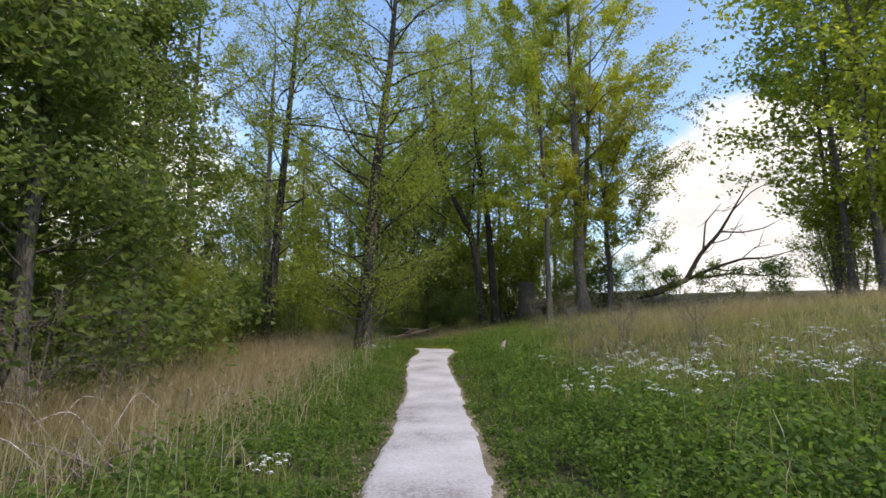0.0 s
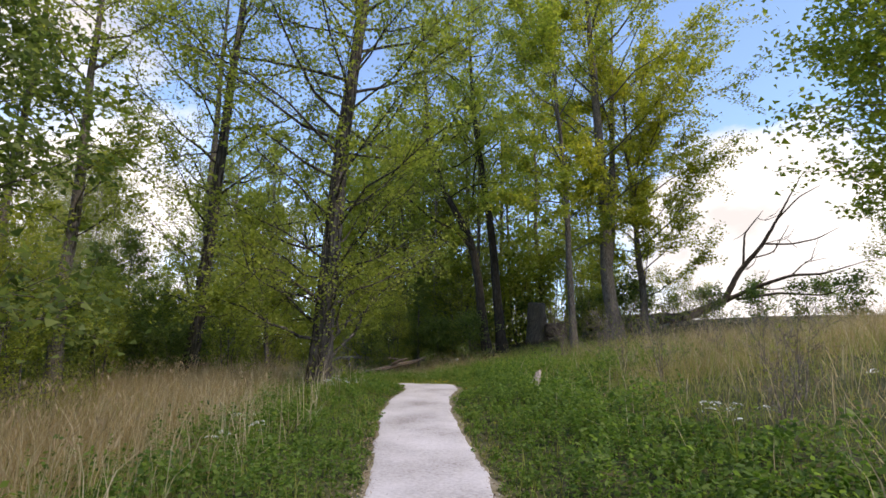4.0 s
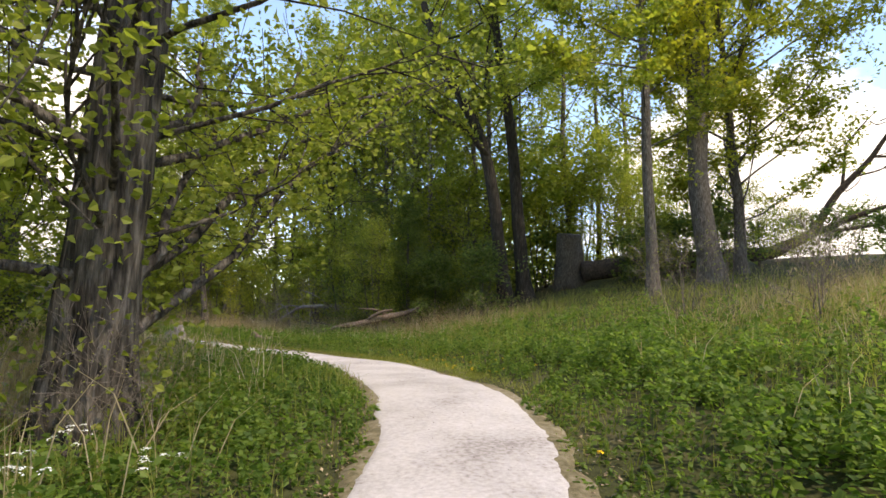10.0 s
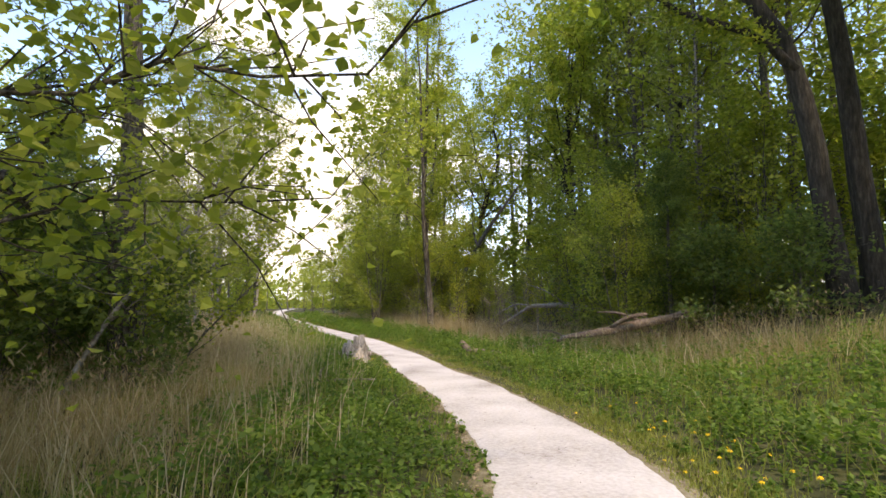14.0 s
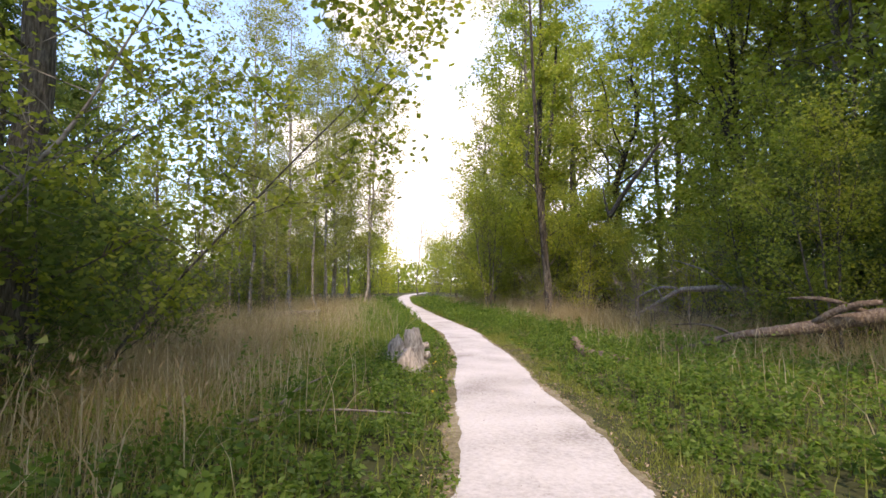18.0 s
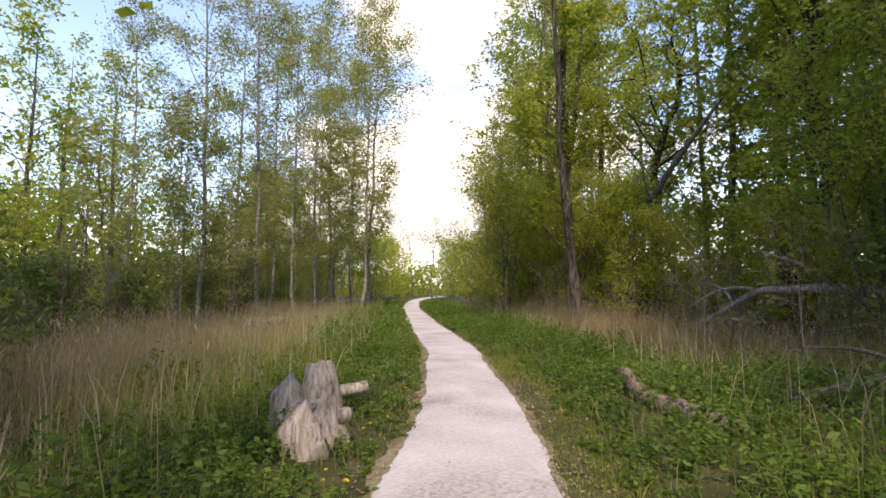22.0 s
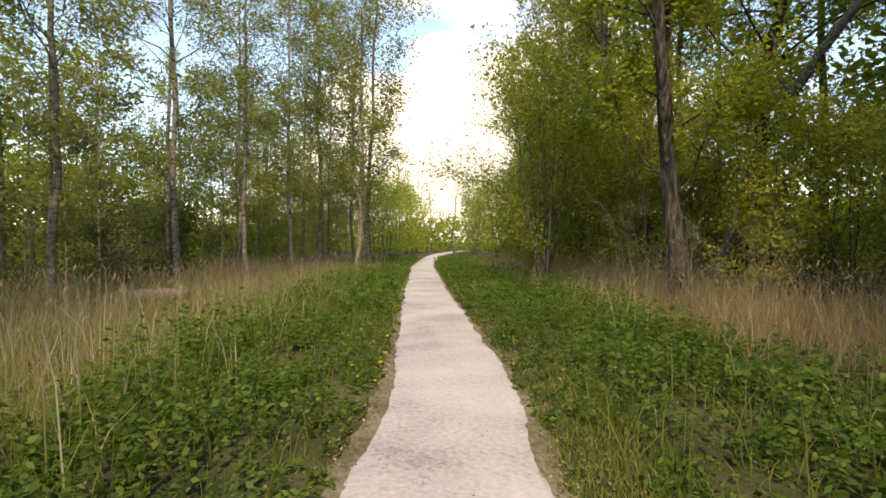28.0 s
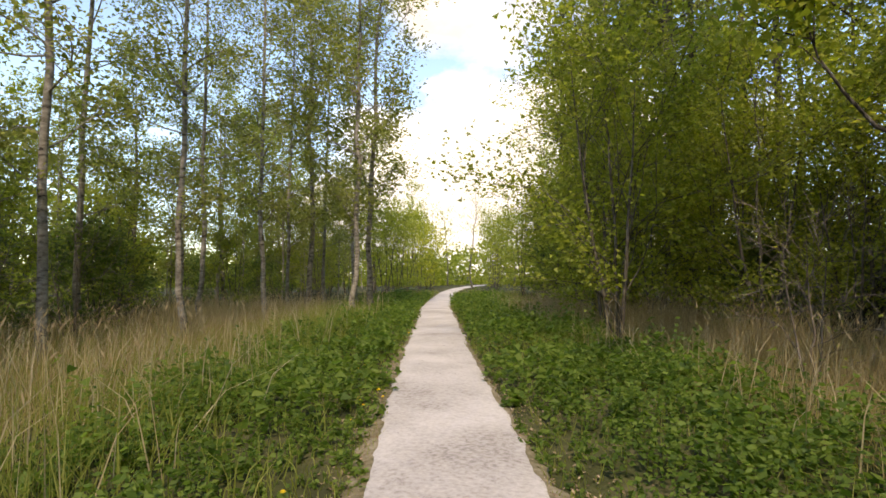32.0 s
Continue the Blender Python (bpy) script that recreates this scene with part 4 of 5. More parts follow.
# ---- fallen and dead wood ----
def timber(pts, radii, seed, sides=14, rough=0.07, step=0.12, slant=(0, 0)):
    """A rough round timber along points, closed at both ends."""
    rng = np.random.default_rng(seed)
    pts, radii = np.asarray(pts, float), np.asarray(radii, float)
    seg = np.concatenate([[0], np.cumsum(np.linalg.norm(np.diff(pts, axis=0), axis=1))])
    n = int(np.clip(seg[-1] / max(step, 0.45 * radii.max()), 5, 70))
    s = np.linspace(0, seg[-1], n)
    P = np.stack([np.interp(s, seg, pts[:, k]) for k in range(3)], 1)
    k3 = np.array([0.25, 0.5, 0.25])
    for _ in range(2):
        P[1:-1] = np.stack([np.convolve(P[:, k], k3, "valid") for k in range(3)], 1)
    P[1:-1] += rng.normal(0, radii.mean() * 0.06, (n - 2, 3))
    R = np.interp(s, seg, radii)
    V, F = tubes([(P, R)], sides)
    V = ridged(rng, V, sides, n, R, rough)
    if any(slant):
        mid = V[-sides:].mean(0)
        for q in range(1, 4):
            ring = V[len(V) - q * sides: len(V) - (q - 1) * sides]
            ring[:, 2] += ((ring[:, 0] - mid[0]) * slant[0] + (ring[:, 1] - mid[1]) * slant[1]) / q + rng.normal(0, 0.02, sides)
    a, b = len(V), len(V) + 1
    ring = np.arange(sides)
    nxt = (ring + 1) % sides
    V = np.concatenate([V, V[:sides].mean(0, keepdims=True), V[-sides:].mean(0, keepdims=True)])
    caps = np.concatenate([np.stack([nxt, ring, np.full(sides, a)], 1), np.stack([ring + (n - 1) * sides, nxt + (n - 1) * sides, np.full(sides, b)], 1)])
    return V, [F, caps]


def log_thing(name, pts, radii, mat, seed, label, category="log", boughs=(), slant=(0, 0), rough=0.07):
    top = empty(name, *pts[0])
    base = np.array(pts[0])
    V, F = timber(np.array(pts) - base, radii, seed, slant=slant, rough=rough * 1.5, sides=20 if any(slant) else 14)
    main = part("trunk", mesh_from("trunk", V, F, mat, True), top)
    for k, (bp, br) in enumerate(boughs):
        V, F = timber(np.array(bp) - base, br, seed + k + 1, sides=7, step=0.25)
        part("bough", mesh_from("bough", V, F, mat, True), main)
    return tagged(top, label, category)


def on(x, y, h):
    return (x, y, gz(x, y) + h)


def dead_wood():
    # fallen tree on the bank, with a bare crown
    c = 23.3, 52.3
    fork = (23.3, 52.3, 6.3)
    crown = [([fork, (24.4, 51.6, 8.6), (26.0, 50.5, 10.7), (26.9, 49.8, 12.5), (28.5, 48.4, 15.9)], [0.26, 0.2, 0.15, 0.1, 0.02]),
             ([(23.6, 52.1, 7.0), (24.7, 51.4, 8.9), (25.0, 51.2, 11.7), (26.2, 50.3, 13.4)], [0.16, 0.11, 0.07, 0.02]),
             ([fork, (25.3, 51.0, 7.3), (27.3, 49.5, 8.0), (28.8, 48.2, 7.9), (31, 46.5, 8.6)], [0.2, 0.15, 0.11, 0.08, 0.02]),
             ([(26.0, 50.5, 10.7), (27.4, 49.3, 10.4), (28.8, 48.2, 10.6), (30.0, 47.5, 11.3)], [0.09, 0.07, 0.05, 0.02]),
             ([(24.1, 51.8, 6.4), (26.5, 50.1, 6.7), (28.7, 48.3, 6.3), (30, 47, 6.9)], [0.12, 0.1, 0.06, 0.02]),
             ([(26.9, 49.8, 12.5), (28.2, 48.7, 14.1), (29.3, 47.8, 14.7)], [0.07, 0.05, 0.02]),
             ([(25.2, 51.0, 9.6), (26.8, 50.6, 10.0), (28.0, 50.0, 12.2)], [0.07, 0.05, 0.015]),
             ([(27.3, 49.5, 8.0), (28.4, 49.4, 9.0), (29.6, 48.6, 9.2)], [0.06, 0.04, 0.015]),
             ([(25.3, 51.0, 7.3), (26.4, 50.6, 7.0), (27.6, 49.2, 7.2), (28.2, 48.6, 6.9)], [0.06, 0.05, 0.035, 0.015])]
    rng = np.random.default_rng(8)
    for k in range(16):
        P = np.array(crown[int(rng.integers(len(crown)))][0])
        j = int(rng.integers(1, len(P)))
        e = unit(rng.normal(0, 1, 3) + np.array([0.6, -0.5, 0.6]))
        L = rng.uniform(0.8, 2.2)
        crown.append(([P[j], P[j] + e * L * 0.5 + rng.normal(0, 0.1, 3), P[j] + e * L + np.array([0, 0, 0.3])], [0.035, 0.025, 0.01]))
    log_thing("fallen_tree", [on(8.2, 49.6, 0.75), on(11, 48.6, 0.75), on(15, 48.3, 0.6), on(19, 49.8, 0.5), fork], [0.55, 0.5, 0.44, 0.36, 0.27], M_DARKDEAD, 3, "large fallen tree with bare dark branches on the bank", "fallen tree", crown)
    z = gz(7.6, 50.2)
    log_thing("tree_stump", [(7.6, 50.2, z - 0.2), (7.6, 50.2, z + 1.2), (7.65, 50.2, z + 3.0)], [0.95, 0.78, 0.66], M_BARK, 9, "tall broken stump with dark bark beside the fallen tree", "stump")
    # leaning dead trunk and pale fallen boughs
    log_thing("leaning_dead_tree", [on(-14.7, 58.6, -0.2), (-14.33, 58.7, 1.45), (-13.75, 58.9, 3.77), (-12.94, 59.2, 5.53), (-12.38, 59.36, 6.5), (-11.46, 59.6, 7.83), (-10.2, 59.8, 9.5)], [0.15, 0.13, 0.12, 0.14, 0.12, 0.1, 0.05], M_BARK, 4,
              "leaning dead trunk of grey weathered wood", "dead tree", [([(-12.94, 59.2, 5.53), (-13.2, 59.3, 6.1), (-13.3, 59.2, 7.2)], [0.1, 0.07, 0.03])])
    log_thing("fallen_bough", [on(-10.2, 53.2, 0.1), (-9.28, 53.4, 0.98), (-8.61, 53.5, 1.41), (-8.0, 53.56, 1.82), (-6.2, 53.2, 1.9), (-4.0, 53.0, 1.5), on(-2.5, 52.5, 0.2)], [0.03, 0.06, 0.075, 0.09, 0.13, 0.17, 0.2], M_DEADWOOD, 5,
              "fallen bough with flaking pale bark among the nettles", "dead branch",
              [([(-9.75, 53.3, 1.35), (-9.18, 53.42, 1.72), (-8.61, 53.5, 2.0), (-8.0, 53.56, 1.82)], [0.02, 0.04, 0.05, 0.05]), ([(-8.6, 53.5, 1.4), (-9.0, 54.2, 1.9), (-9.8, 54.8, 2.1)], [0.04, 0.03, 0.01]),
               ([(-6.2, 53.2, 1.9), (-6.8, 52.6, 2.5), (-7.9, 52.4, 2.9)], [0.06, 0.04, 0.01]), ([(-4.0, 53.0, 1.5), (-5.0, 52.0, 1.2), (-6.4, 51.6, 0.9)], [0.06, 0.045, 0.015])])
    log_thing("fallen_log", [on(-6.0, 45.2, 0.05), (-4.6, 45.6, 0.85), (-3.4, 45.9, 1.05), (-2.2, 46.1, 1.35), (-1.4, 46.2, 1.5), (-0.75, 46.3, 1.8)], [0.04, 0.09, 0.14, 0.16, 0.12, 0.06], M_REDLOG, 6, "rotten reddish log lying in the grass at the wood edge", "log",
              [([(-2.2, 46.1, 1.4), (-2.9, 45.9, 1.75), (-3.6, 45.8, 1.7)], [0.06, 0.05, 0.02]), ([(-4.6, 45.6, 0.85), (-5.2, 45.9, 1.1), (-6.1, 46.0, 1.0)], [0.04, 0.03, 0.01]), ([(-2.3, 46.1, 1.35), (-1.9, 46.6, 1.0), on(-1.5, 47.0, -0.1)], [0.12, 0.13, 0.14]),
               ([(-1.3, 46.2, 1.52), (-0.95, 46.0, 1.6), (-0.6, 45.9, 1.55)], [0.06, 0.045, 0.02]), ([(-3.2, 45.9, 1.15), (-2.6, 45.7, 1.62), (-2.0, 45.6, 1.66)], [0.07, 0.08, 0.05])])
    # sawn stump and logs beside the path
    z = gz(-9.25, 40.0)
    log_thing("sawn_stump", [(-9.16, 39.93, z - 0.12), (-9.18, 39.95, z + 0.12), (-9.23, 39.98, z + 0.4), (-9.3, 40.02, z + 0.77)], [0.32, 0.27, 0.21, 0.145], M_DEADWOOD, 7, "weathered grey sawn tree stump with cracked wood", "stump", slant=(0.1, -0.12), rough=0.09,
              boughs=[([(-9.12, 39.62, z + 0.3), (-9.1, 39.82, z + 0.42), (-9.08, 39.99, z + 0.5)], [0.03, 0.036, 0.028]), ([(-9.0, 40.05, z + 0.28), (-8.96, 40.07, z + 0.3), (-8.9, 40.1, z + 0.31)], [0.085, 0.08, 0.06])])
    z = gz(-9.1, 39.6)
    log_thing("wood_block", [(-8.98, 39.68, z - 0.1), (-9.03, 39.62, z + 0.14), (-9.1, 39.55, z + 0.36)], [0.24, 0.21, 0.14], M_DEADWOOD, 17, "short weathered wood block beside the stump", "log", slant=(0.3, 0.6), rough=0.1)
    log_thing("wood_block", [(-9.34, 39.76, z - 0.08), (-9.4, 39.72, z + 0.3), (-9.5, 39.68, z + 0.56)], [0.24, 0.2, 0.11], M_DEADWOOD, 23, "broken slab of weathered wood behind the stump", "log", slant=(0.2, 0.6), rough=0.12)
    log_thing("rotten_log", [(-9.2, 39.5, z + 0.02), (-9.3, 39.7, z + 0.16), (-9.34, 39.92, z + 0.3)], [0.1, 0.095, 0.08], M_REDLOG, 19, "short rotten log leaning on the sawn stump", "log", rough=0.14)
    log_thing("cut_log", [on(-10.4, 40.1, 0.1), on(-10.15, 40.55, 0.24), on(-9.8, 41.1, 0.34)], [0.05, 0.07, 0.078], M_DEADWOOD, 10, "thin weathered cut log lying in the nettles", "log")
    log_thing("cut_log", [on(-8.0, 44.55, 0.24), on(-7.4, 43.9, 0.04), on(-6.7, 43.3, 0.06), on(-6.0, 42.65, 0.05)], [0.1, 0.13, 0.155, 0.15], M_REDLOG, 11, "half-buried brown log among the nettles by the path", "log")
    log_thing("fallen_branch", [on(-7.55, 34.7, 0.06), on(-7.5, 35.3, 0.14), on(-7.2, 35.75, 0.2), on(-6.9, 36.2, 0.16), on(-6.3, 36.75, 0.12)], [0.024, 0.022, 0.018, 0.014, 0.008], M_GREYWOOD, 12, "pale crooked fallen branch lying in the grass", "branch",
              [([on(-7.3, 35.6, 0.28), on(-7.7, 36.1, 0.34), on(-7.75, 36.6, 0.4)], [0.02, 0.016, 0.008])])
    log_thing("grey_log", [on(-24.6, 45.9, 0.1), on(-23.0, 46.6, 0.36), on(-21.4, 47.3, 0.47)], [0.13, 0.16, 0.13], M_GREYWOOD, 13, "grey weathered log lying in the tall dry grass", "log")
    z = gz(2.35, 22.75)
    log_thing("short_post", [(2.35, 22.75, z - 0.1), (2.40, 22.75, z + 0.25), (2.5, 22.8, z + 0.52)], [0.18, 0.14, 0.07], M_DEADWOOD, 14, "short pale weathered stump on the grassy bank", "stump", slant=(0.9, 0.4), rough=0.14)
    # loose dead stems left of the start
    for k in range(16):
        x, y = rng.uniform(-7.5, -4.0), rng.uniform(5.0, 13.0)
        a, L = rng.uniform(0, 6.28), rng.uniform(0.7, 1.6)
        b = on(x, y, 0.05)
        mid = (b[0] + 0.5 * L * math.cos(a), b[1] + 0.5 * L * math.sin(a), b[2] + rng.uniform(0.3, 0.8))
        end = (b[0] + L * math.cos(a), b[1] + L * math.sin(a), b[2] + rng.uniform(0.1, 0.9))
        tagged(log_thing("dead_stem", [b, mid, end], [0.012, 0.009, 0.004], M_DEADWOOD, 100 + k, "dry arching bramble stem in the rough grass", "dead stem"), group="dead bramble stems")


def brush_pile(x, y, n, seed, length, lean, label):
    rng = np.random.default_rng(seed)
    top = empty("brush_pile", *on(x, y, 0.0))
    for k in range(n):
        a, ln = lean + rng.normal(0, 0.55) + (math.pi if k % 5 == 4 else 0), length * rng.uniform(0.45, 1.1)
        up = rng.uniform(0.05, 0.5)
        f = np.linspace(0, 1, 5)
        bx, by = rng.normal(0, 0.16, 2)
        P = np.stack([bx + f * ln * math.cos(a) + rng.normal(0, 0.03, 5), by + f * ln * math.sin(a) + rng.normal(0, 0.03, 5), 0.03 + 0.05 * rng.uniform() + up * ln * np.sin(f * 1.9)], 1)
        V, F = timber(P, np.linspace(rng.uniform(0.009, 0.015), 0.003, 5), seed + k, sides=5, step=0.2)
        part("twig", mesh_from("twig", V, F, M_GREYWOOD, True), top)
    return tagged(top, label, "brush pile")


dead_wood()
brush_pile(-3.45, 7.45, 26, 501, 1.3, 2.5, "tangle of bare bent twigs lying on the verge")
brush_pile(-4.1, 6.9, 18, 541, 1.1, 3.0, "low heap of dry bent twigs in the grass")
brush_pile(-5.7, 12.4, 7, 571, 1.9, 2.6, "few long bare stems leaning out of the dry grass")


# ---- ground cover ----
def spread_points(rng, n, s0, s1, d0, d1, power=1.0):
    """Random places along a strip beside the path; distance from the middle d0 to d1 (right is positive)."""
    s = rng.uniform(s0, s1, n)
    i = np.clip(((s + 30.0) / 0.25).astype(int), 0, len(LINE) - 1)
    u = rng.uniform(0, 1, n) ** power
    s = s + rng.normal(0, 0.8, n)
    i = np.clip(((s + 30.0) / 0.25).astype(int), 0, len(LINE) - 1)
    d = d0 + (d1 - d0) * u * (1 + 0.22 * rng.normal(0, 1, n) * u)
    x = LINE[i, 0] + TAN[i, 1] * d + rng.normal(0, 0.08, n)
    y = LINE[i, 1] - TAN[i, 0] * d + rng.normal(0, 0.08, n)
    ss, dd, _ = near_line(x, y)
    ok = np.abs(dd) > min(abs(d0), abs(d1)) - 0.08
    return x[ok], y[ok], dd[ok], ss[ok]


def patchy(x, y, scale=1.0, shift=0.0):
    """Slow variation over the ground, about 0 to 1."""
    x, y = x * scale + shift, y * scale - shift
    return 0.5 + 0.5 * np.clip(np.sin(x * 0.9 + 1.7 * np.sin(y * 0.45)) * 0.6 + np.sin(y * 1.1 - 1.3 * np.sin(x * 0.6 + 2)) * 0.6, -1, 1)


def nettles(rng, x, y, h, per, size, tri=False):
    """Plants of opposite leaf pairs up an upright stem."""
    n = len(x)
    z = ground_z(x, y)
    up = np.linspace(0.25, 1.0, per)[None] * h[:, None] + rng.normal(0, 0.015, (n, per))
    size = size * rng.uniform(0.6, 1.4, n)[:, None]
    reach = (1.15 - 0.75 * np.linspace(0, 1, per)[None]) * size * 0.75
    turn = rng.uniform(0, 6.28, n)[:, None] + np.arange(per)[None] * 1.57 + np.where(np.arange(per) % 2, np.pi - 1.57, 0)[None]
    lx, ly = rng.normal(0, 0.12, n)[:, None] * up, rng.normal(0, 0.12, n)[:, None] * up
    at = np.stack([x[:, None] + lx + reach * np.cos(turn), y[:, None] + ly + reach * np.sin(turn), z[:, None] + up], -1).reshape(-1, 3)
    return leaves(rng, at, np.repeat(size[:, 0], per), 0.62, 0.75 if tri else 0.6, False, turn.ravel(), tri)


def blades(rng, x, y, h, w, bend, lean=0.0, plain=None):
    """Grass blades of two joints."""
    n = len(x)
    base = np.stack([x, y, ground_z(x, y) - 0.02], 1)
    a, b = rng.uniform(0, 6.28, n), rng.uniform(0, 6.28, n)
    side = np.stack([np.cos(a), np.sin(a), 0 * a], 1) * w
    out = np.stack([np.cos(b), np.sin(b), 0 * b], 1) * (h * bend * np.abs(rng.normal(0, 1, n)))[:, None]
    out[:, 0] += lean * h
    up = np.array([0, 0, 1.0]) * (h * rng.uniform(0.75, 1.0, n))[:, None]
    V = np.stack([base - side, base + side, base + out * 0.35 + up * 0.6 + side * 0.7, base + out * 0.35 + up * 0.6 - side * 0.7, base + out + up * 0.97], 1)
    if plain is None:
        plain = np.zeros(n, bool)
    k = np.arange((~plain).sum())[:, None] * 5
    m = np.arange(plain.sum())[:, None] * 3 + len(k) * 5
    V = np.concatenate([V[~plain].reshape(-1, 3), V[plain][:, [0, 1, 4]].reshape(-1, 3)])
    return V, [k + np.array([0, 1, 2, 3]), np.concatenate([k + np.array([3, 2, 4]), m + np.array([0, 1, 2])])]


def cover():
    rng = np.random.default_rng(3)
    near, far, green, dry, litter, plume, stalk, spill = [], [], [], [], [], [], [], []
    for side in (-1, 1):
        x, y, d, s = spread_points(rng, 12500, -2, 60, side * 0.66, side * 2.8, 0.95)
        strip = np.where((side > 0) & (s > 27) & (s < 50), 0.45, 0.0)
        a = np.abs(d) - half_width(s) - 0.03 - strip
        clump = patchy(x, y, 4.2, 1.0)
        keep = (a > 0.24 * patchy(x, y, 3.0) - 0.09) & (rng.uniform(0, 1, len(x)) < 0.3 + 1.0 * clump)
        x, y, a, clump, d = x[keep], y[keep], a[keep], clump[keep], d[keep]
        h = (0.07 + 0.27 * np.clip(a / 1.1, 0, 1)) * (0.5 + 0.6 * patchy(x, y, 1.6)) * (0.5 + 0.95 * clump) * rng.uniform(0.7, 1.25, len(x))
        low = a < 0.95
        near.append(nettles(rng, x[low], y[low], h[low], 12, 0.053))
        near.append(nettles(rng, x[~low], y[~low], h[~low], 12, 0.062))
    for s0, s1, d0, d1, n in ((-2, 9, 2.4, 7.5, 4300), (9, 30, 2.4, 4.2, 2900), (-2, 24, -2.4, -3.8, 1500), (24, 48, 2.4, 8.0, 5200), (48, 66, 2.4, 3.8, 1600), (24, 48, -2.2, -4.4, 1700), (48, 66, -2.4, -3.4, 1000), (58, 90, -0.75, -3.5, 2200), (58, 90, 0.75, 3.5, 2200)):
        x, y, d, s = spread_points(rng, n, s0, s1, d0, d1)
        tall = 1.4 if d0 > 0 and s1 == 9 else 1.0
        far.append(nettles(rng, x, y, tall * (0.2 + 0.3 * patchy(x, y, 1.3)) * (0.5 + 0.9 * patchy(x, y, 3.4, 2.0)) * rng.uniform(0.6, 1.3, len(x)), 10, 0.074 if s0 < 58 else 0.1, tri=s0 >= 58))
    for s0, s1, d0, d1, n, h in ((-4, 70, -0.6, -1.15, 14000, 0.085), (-4, 70, 0.6, 1.15, 13000, 0.085), (-4, 70, -1.0, -2.8, 5000, 0.3), (-4, 70, 1.0, 2.8, 4500, 0.28), (27, 52, 0.75, 1.5, 30000, 0.075), (-2, 9, -2.2, -9, 3500, 0.3), (9, 70, -2.2, -9, 29000, 0.5), (-2, 38, 4.0, 17, 32000, 0.5), (-2, 38, 2.5, 5.0, 6000, 0.42), (34, 70, 2, 9, 10000, 0.4), (44, 76, -2.2, -8, 12000, 0.62), (60, 98, -0.7, -6, 16000, 0.3), (60, 98, 0.7, 6, 16000, 0.3)):
        x, y, d, s = spread_points(rng, n, s0, s1, d0, d1)
        ok = np.abs(d) > half_width(s) - 0.05 + 0.12 * patchy(x, y, 2.2, 9.0)
        x, y, d, s = x[ok], y[ok], d[ok], s[ok]
        green.append(blades(rng, x, y, h * rng.uniform(0.5, 1.4, len(x)) * (0.6 + 0.7 * patchy(x, y, 0.8, 3.0)), 0.006, 0.45, plain=(np.abs(d) > 2.2) | (s > 56)))
    for s0, s1, d0, d1, n, h in ((9, 24, -2.6, -8, 19000, 0.85), (-2, 9, -2.6, -8, 4500, 0.42), (-2, 7, 7.5, 20, 4500, 0.6), (7, 22, 4.4, 20, 13000, 0.55), (36, 48, -1.9, -6.0, 9000, 0.5), (20, 31, 4.5, 20, 20000, 0.75), (24, 50, -3.0, -10.5, 36000, 0.9), (46, 78, -2.8, -11, 36000, 0.8), (36, 54, 4.6, 8.5, 12000, 0.95), (50, 78, 2.9, 7.5, 26000, 0.95)):
        x, y, d, s = spread_points(rng, n, s0, s1, d0, d1)
        grow_out = np.clip((np.abs(d) - abs(d0) + 0.6) / 2.6, 0.35, 1)
        keep = rng.uniform(0, 1, len(x)) < 0.4 + 0.6 * patchy(x, y, 0.9, 7.0) * grow_out
        x, y, grow_out, d = x[keep], y[keep], grow_out[keep], d[keep]
        hh = h * grow_out * rng.uniform(0.35, 1.4, len(x))
        dry.append(blades(rng, x, y, hh, np.where(np.abs(d) > 3.6, 0.0062, 0.0045)[:, None], 0.58, 0.08, np.abs(d) > 3.6))
        tall = (hh > 0.8 * h) & (rng.uniform(0, 1, len(x)) < 0.22)
        at = np.stack([x[tall], y[tall], ground_z(x[tall], y[tall]) + hh[tall] * 0.95], 1)
        plume.append(leaves(rng, at, 0.1, 0.1, 0.16, turn=rng.uniform(0, 6.28, len(at)), tilt=1.6))
    for s0, s1, d0, d1, n, h in ((4, 24, -1.9, -6, 900, 1.0), (24, 78, -2.0, -9, 2200, 1.05), (-2, 30, 2.6, 10, 700, 0.8), (36, 78, 2.6, 7, 1200, 1.0)):
        x, y, d, s = spread_points(rng, n, s0, s1, d0, d1)
        stalk.append(blades(rng, x, y, h * rng.uniform(0.5, 1.3, len(x)), 0.0065, 0.5))
    for s0, s1, d0, d1, n, h in ((38, 62, -2.8, -8, 1700, 1.05), (6, 22, -2.6, -6, 800, 0.95), (52, 72, 3.2, 6.5, 800, 1.0), (26, 40, -2.8, -8, 500, 0.9)):
        x, y, d, s = spread_points(rng, n, s0, s1, d0, d1)
        hh = h * rng.uniform(0.6, 1.2, len(x))
        stalk.append(blades(rng, x, y, hh, 0.006, 0.26, 0.08))
        at = np.stack([x + 0.06 * hh, y, ground_z(x, y) + hh * 0.93], 1)
        plume.append(leaves(rng, at, 0.12, 0.1, 0.13, turn=rng.uniform(0, 6.28, len(at)), tilt=1.8))
    for side in (-1, 1):
        x, y, d, s = spread_points(rng, 15000, -2, 62, side * 0.5, side * (1.15 if side > 0 else 1.0), 1.0)
        bare = patchy(x, y, 2.6, 4.0)
        ok = (np.abs(d) > half_width(s) - np.where((s > 17) & (s < 34) & (d > 0), 0.34, 0.26) * bare * rng.uniform(0.1, 1.0, len(s))) & (rng.uniform(0, 1, len(s)) < 0.25 + bare)
        x, y = x[ok], y[ok]
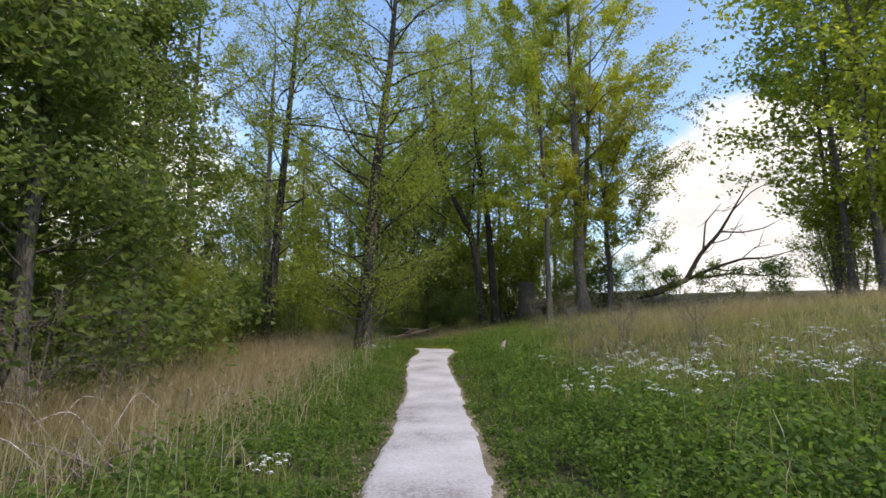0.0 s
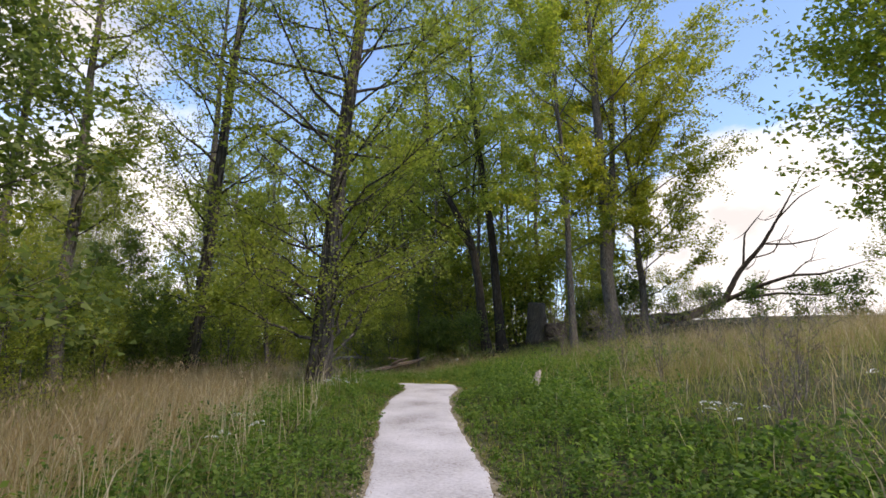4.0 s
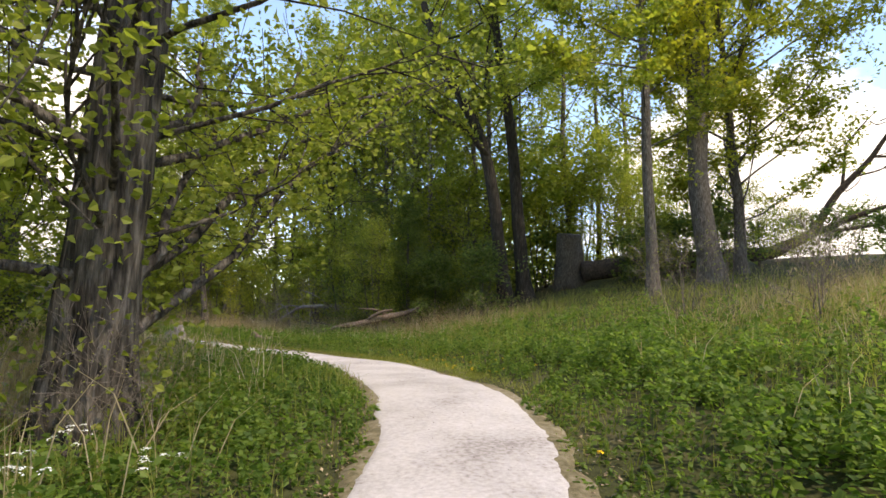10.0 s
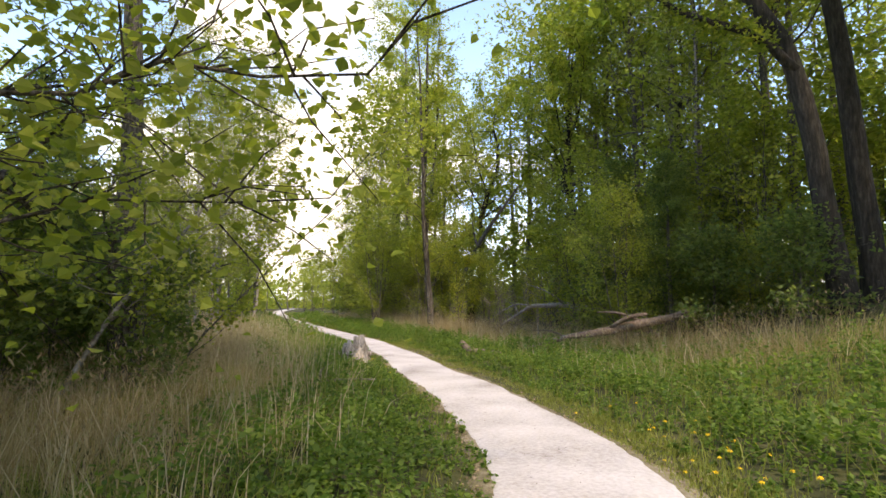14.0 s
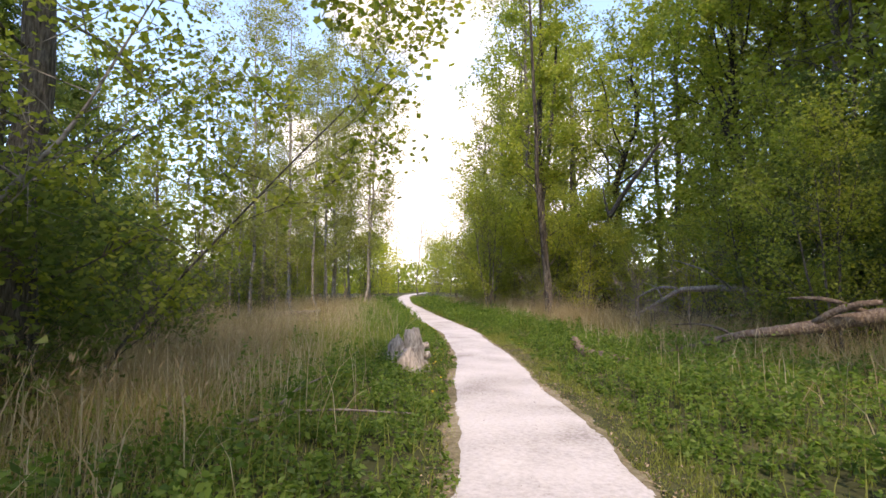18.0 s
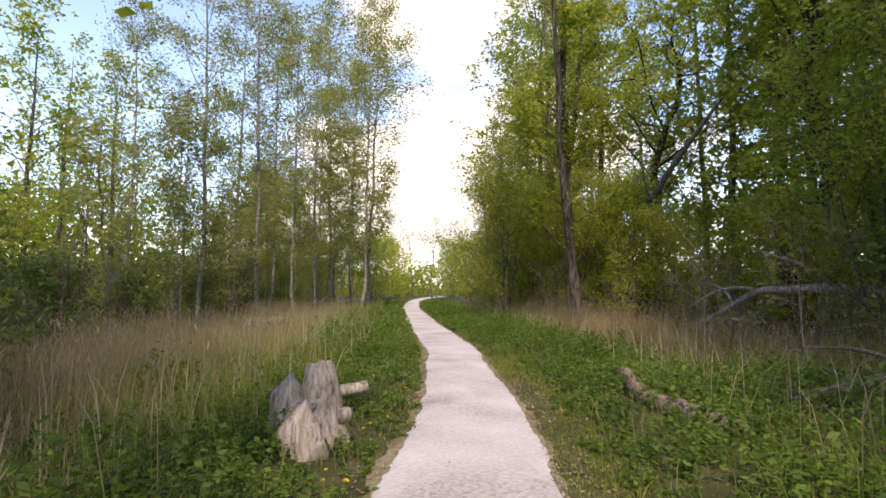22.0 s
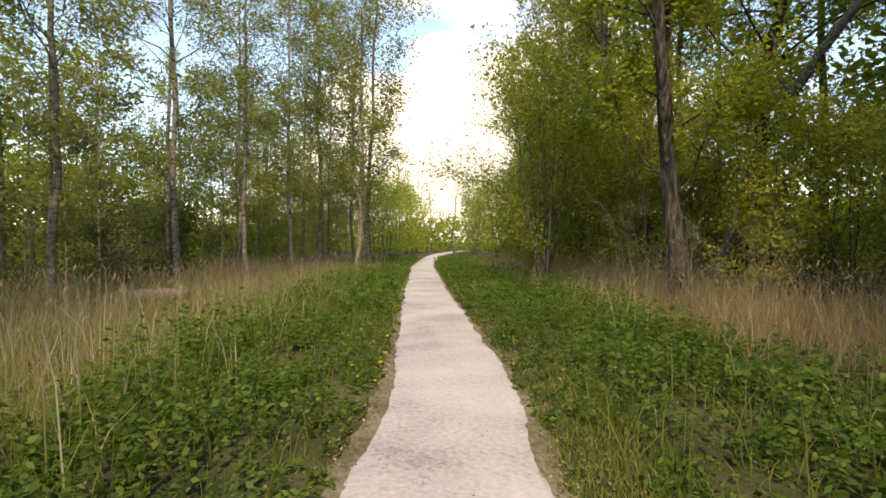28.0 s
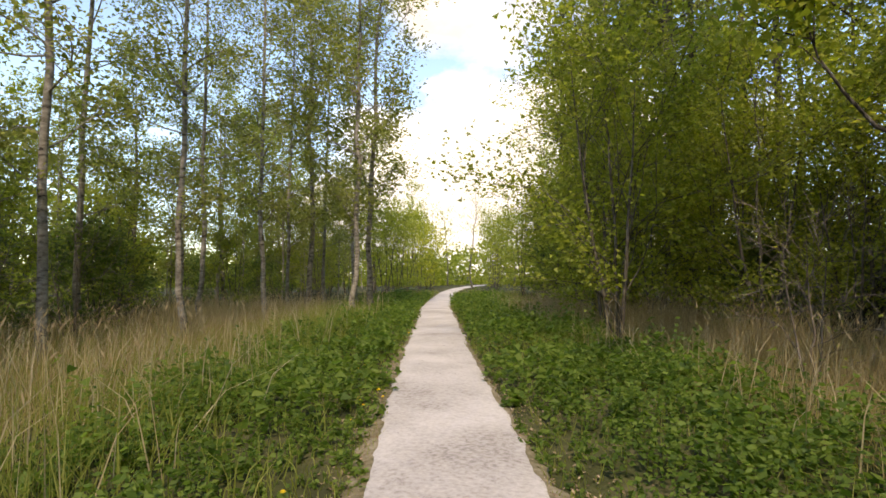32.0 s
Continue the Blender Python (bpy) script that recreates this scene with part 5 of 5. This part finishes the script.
        z = ground_z(x, y) + 0.03
        k = rng.choice(np.flatnonzero(np.abs(d[ok]) < half_width(s[ok]) + 0.06), 900)
        gx, gy = x[k] + rng.normal(0, 0.07, len(k)), y[k] + rng.normal(0, 0.07, len(k))
        spill.append(leaves(rng, np.stack([gx, gy, ground_z(gx, gy) + 0.02], 1), 0.022, 0.98, 0.8))
        litter.append(leaves(rng, np.stack([x, y, z], 1), 0.036, 0.97))
    for name, pieces, mat, label, cat in (("nettles", near, M_NETTLE, "low fresh green nettles along the gravel path", "nettles"), ("nettle_thicket", far, M_NETTLE, "deeper green nettles behind the path's verge", "nettles"),
                                          ("green_grass", green, M_GRASS, "fresh green grass blades on the verge and bank", "grass"), ("dry_grass", dry, M_DRY, "tall dry straw-coloured grass of last year", "grass"),
                                          ("reed_stalks", stalk, M_STALK, "pale dry stalks standing above the grass", "reeds"),
                                          ("gravel_spill", spill, M_GRAVEL, "pale gravel crumbs spilled along the path's edges", "gravel"),
                                          ("grass_plumes", plume, M_PLUME, "dry brownish seed plumes of tall reed grass", "grass"),
                                          ("leaf_litter", litter, M_LITTER, "brown dry leaf litter along the path's edges", "leaf litter")):
        V, F = join(pieces)
        tagged(new(name, mesh_from(name, V, F, mat)), label, cat, kind="stuff")


cover()


# ---- flowers ----
def path_crumbs():
    rng = np.random.default_rng(29)
    i = rng.integers(100, 430, 900)
    d = rng.normal(0, 0.36, 900)
    x, y = LINE[i, 0] + TAN[i, 1] * d + rng.uniform(-0.1, 0.1, 900), LINE[i, 1] - TAN[i, 0] * d + rng.uniform(-0.1, 0.1, 900)
    z = LINE[i, 2] + 0.026
    V, F = leaves(rng, np.stack([x, y, z], 1), 0.016, 0.9, 0.7)
    tagged(new("path_crumbs", mesh_from("path_crumbs", V, F, M_CRUMB)), "dark bits of leaf and stone strewn on the gravel", "debris", kind="stuff")


path_crumbs()


def cow_parsley(seed):
    rng = np.random.default_rng(seed)
    top = empty("cow_parsley")
    H = rng.uniform(0.75, 1.0)
    stems, heads = [(np.array([(0, 0, -0.05), (0.01, 0.02, H * 0.5), (0.0, 0.0, H * 0.8)]), np.array([0.006, 0.005, 0.003]))], []
    for k in range(7):
        a, r = rng.uniform(0, 6.28), rng.uniform(0.05, 0.3)
        b, e = np.array([0, 0, H * rng.uniform(0.4, 0.75)]), np.array([r * math.cos(a), r * math.sin(a), H * rng.uniform(0.85, 1.08)])
        stems.append((np.array([b, (b + e) / 2 + np.array([0, 0, 0.02]), e]), np.array([0.004, 0.003, 0.002])))
        heads.append(e)
    V, F = tubes(stems, 4)
    main = part("stem", mesh_from("stem", V, F, M_GRASS, True), top)
    for e in heads:
        m = 26
        q = rng.normal(0, 0.032, (m, 2))
        at = np.concatenate([e[None, :2] + q, (e[2] + 0.02 - 6 * (q ** 2).sum(1))[:, None]], 1)
        V, F = leaves(rng, at, 0.022, 0.95, 0.9)
        tagged(part("umbel", mesh_from("umbel", V, F, M_WHITE), main, "white flower umbel"), kind="stuff")
    at = np.concatenate([rng.normal(0, 0.16, (150, 2)), rng.uniform(0.1, 0.6, (150, 1)) * H], 1)
    V, F = leaves(rng, at, 0.07, 0.7, 0.4)
    tagged(part("foliage", mesh_from("foliage", V, F, M_NETTLE), top, "feathery green leaves"), kind="stuff")
    return tagged(top, "flowering cow parsley with white umbels in the grass", "cow parsley", "cow parsley on the bank")


def dandelion(seed):
    rng = np.random.default_rng(seed)
    top = empty("dandelion")
    V, F = tubes([(np.array([(0, 0, 0), (0.005, 0, 0.06), (0.01, 0.005, 0.12)]), np.array([0.003, 0.003, 0.003]))], 4)
    part("stem", mesh_from("stem", V, F, M_GRASS), top)
    a = np.linspace(0, 6.28, 16, endpoint=False)
    rows_v, rows_f = [], []
    for k, (r, h) in enumerate(((0.026, 0.118), (0.02, 0.126), (0.011, 0.132))):
        c = np.stack([0.01 + r * np.cos(a + k), 0.005 + r * np.sin(a + k), np.full(16, h)], 1)
        V, F = leaves(rng, c, 0.016, 0.9, 0.6)
        rows_v.append(V)
        rows_f.append(F + 64 * k)
    part("flower", mesh_from("flower", np.concatenate(rows_v), np.concatenate(rows_f), M_YELLOW), top, "yellow flower head")
    return tagged(top, "yellow dandelion in bloom on the grassy verge", "dandelion", "dandelions by the path")


def flowers():
    rng = np.random.default_rng(17)
    kinds = [cow_parsley(k) for k in range(3)]
    spots = [(rng.uniform(2.9, 7.0) + rng.normal(0, 0.5), 8.5 + rng.normal(0, 2.3)) for _ in range(46)] + [(-1.55, 5.2), (-1.7, 5.5), (-2.6, 16.2), (-3.1, 17.0), (-2.9, 15.5), (2.6, 9.5), (-2.4, 22.2), (-2.7, 23.0), (-3.0, 22.5), (-2.2, 23.3), (-2.9, 23.7), (-3.3, 22.0), (-2.6, 21.4)]
    for x, y in spots:
        put(kinds[int(rng.integers(3))], x, y, rng.uniform(0, 6.28), rng.uniform(0.75, 1.1) * (0.6 if x < 0 else 1))
    drop_proto(*kinds)
    proto = dandelion(1)
    for n, s0, s1, d0, d1 in ((60, 29.5, 34.5, 1.0, 2.4), (6, 16, 24, 1.0, 1.6), (12, 40, 47, -0.95, -1.25), (44, 50, 66, -0.72, -1.3), (5, 44, 52, 0.95, 1.3)):
        x, y, d, s = spread_points(rng, n, s0, s1, d0, d1)
        for px, py in zip(x, y):
            put(proto, px, py, rng.uniform(0, 6.28), rng.uniform(0.6, 1.0))
    drop_proto(proto)


flowers()
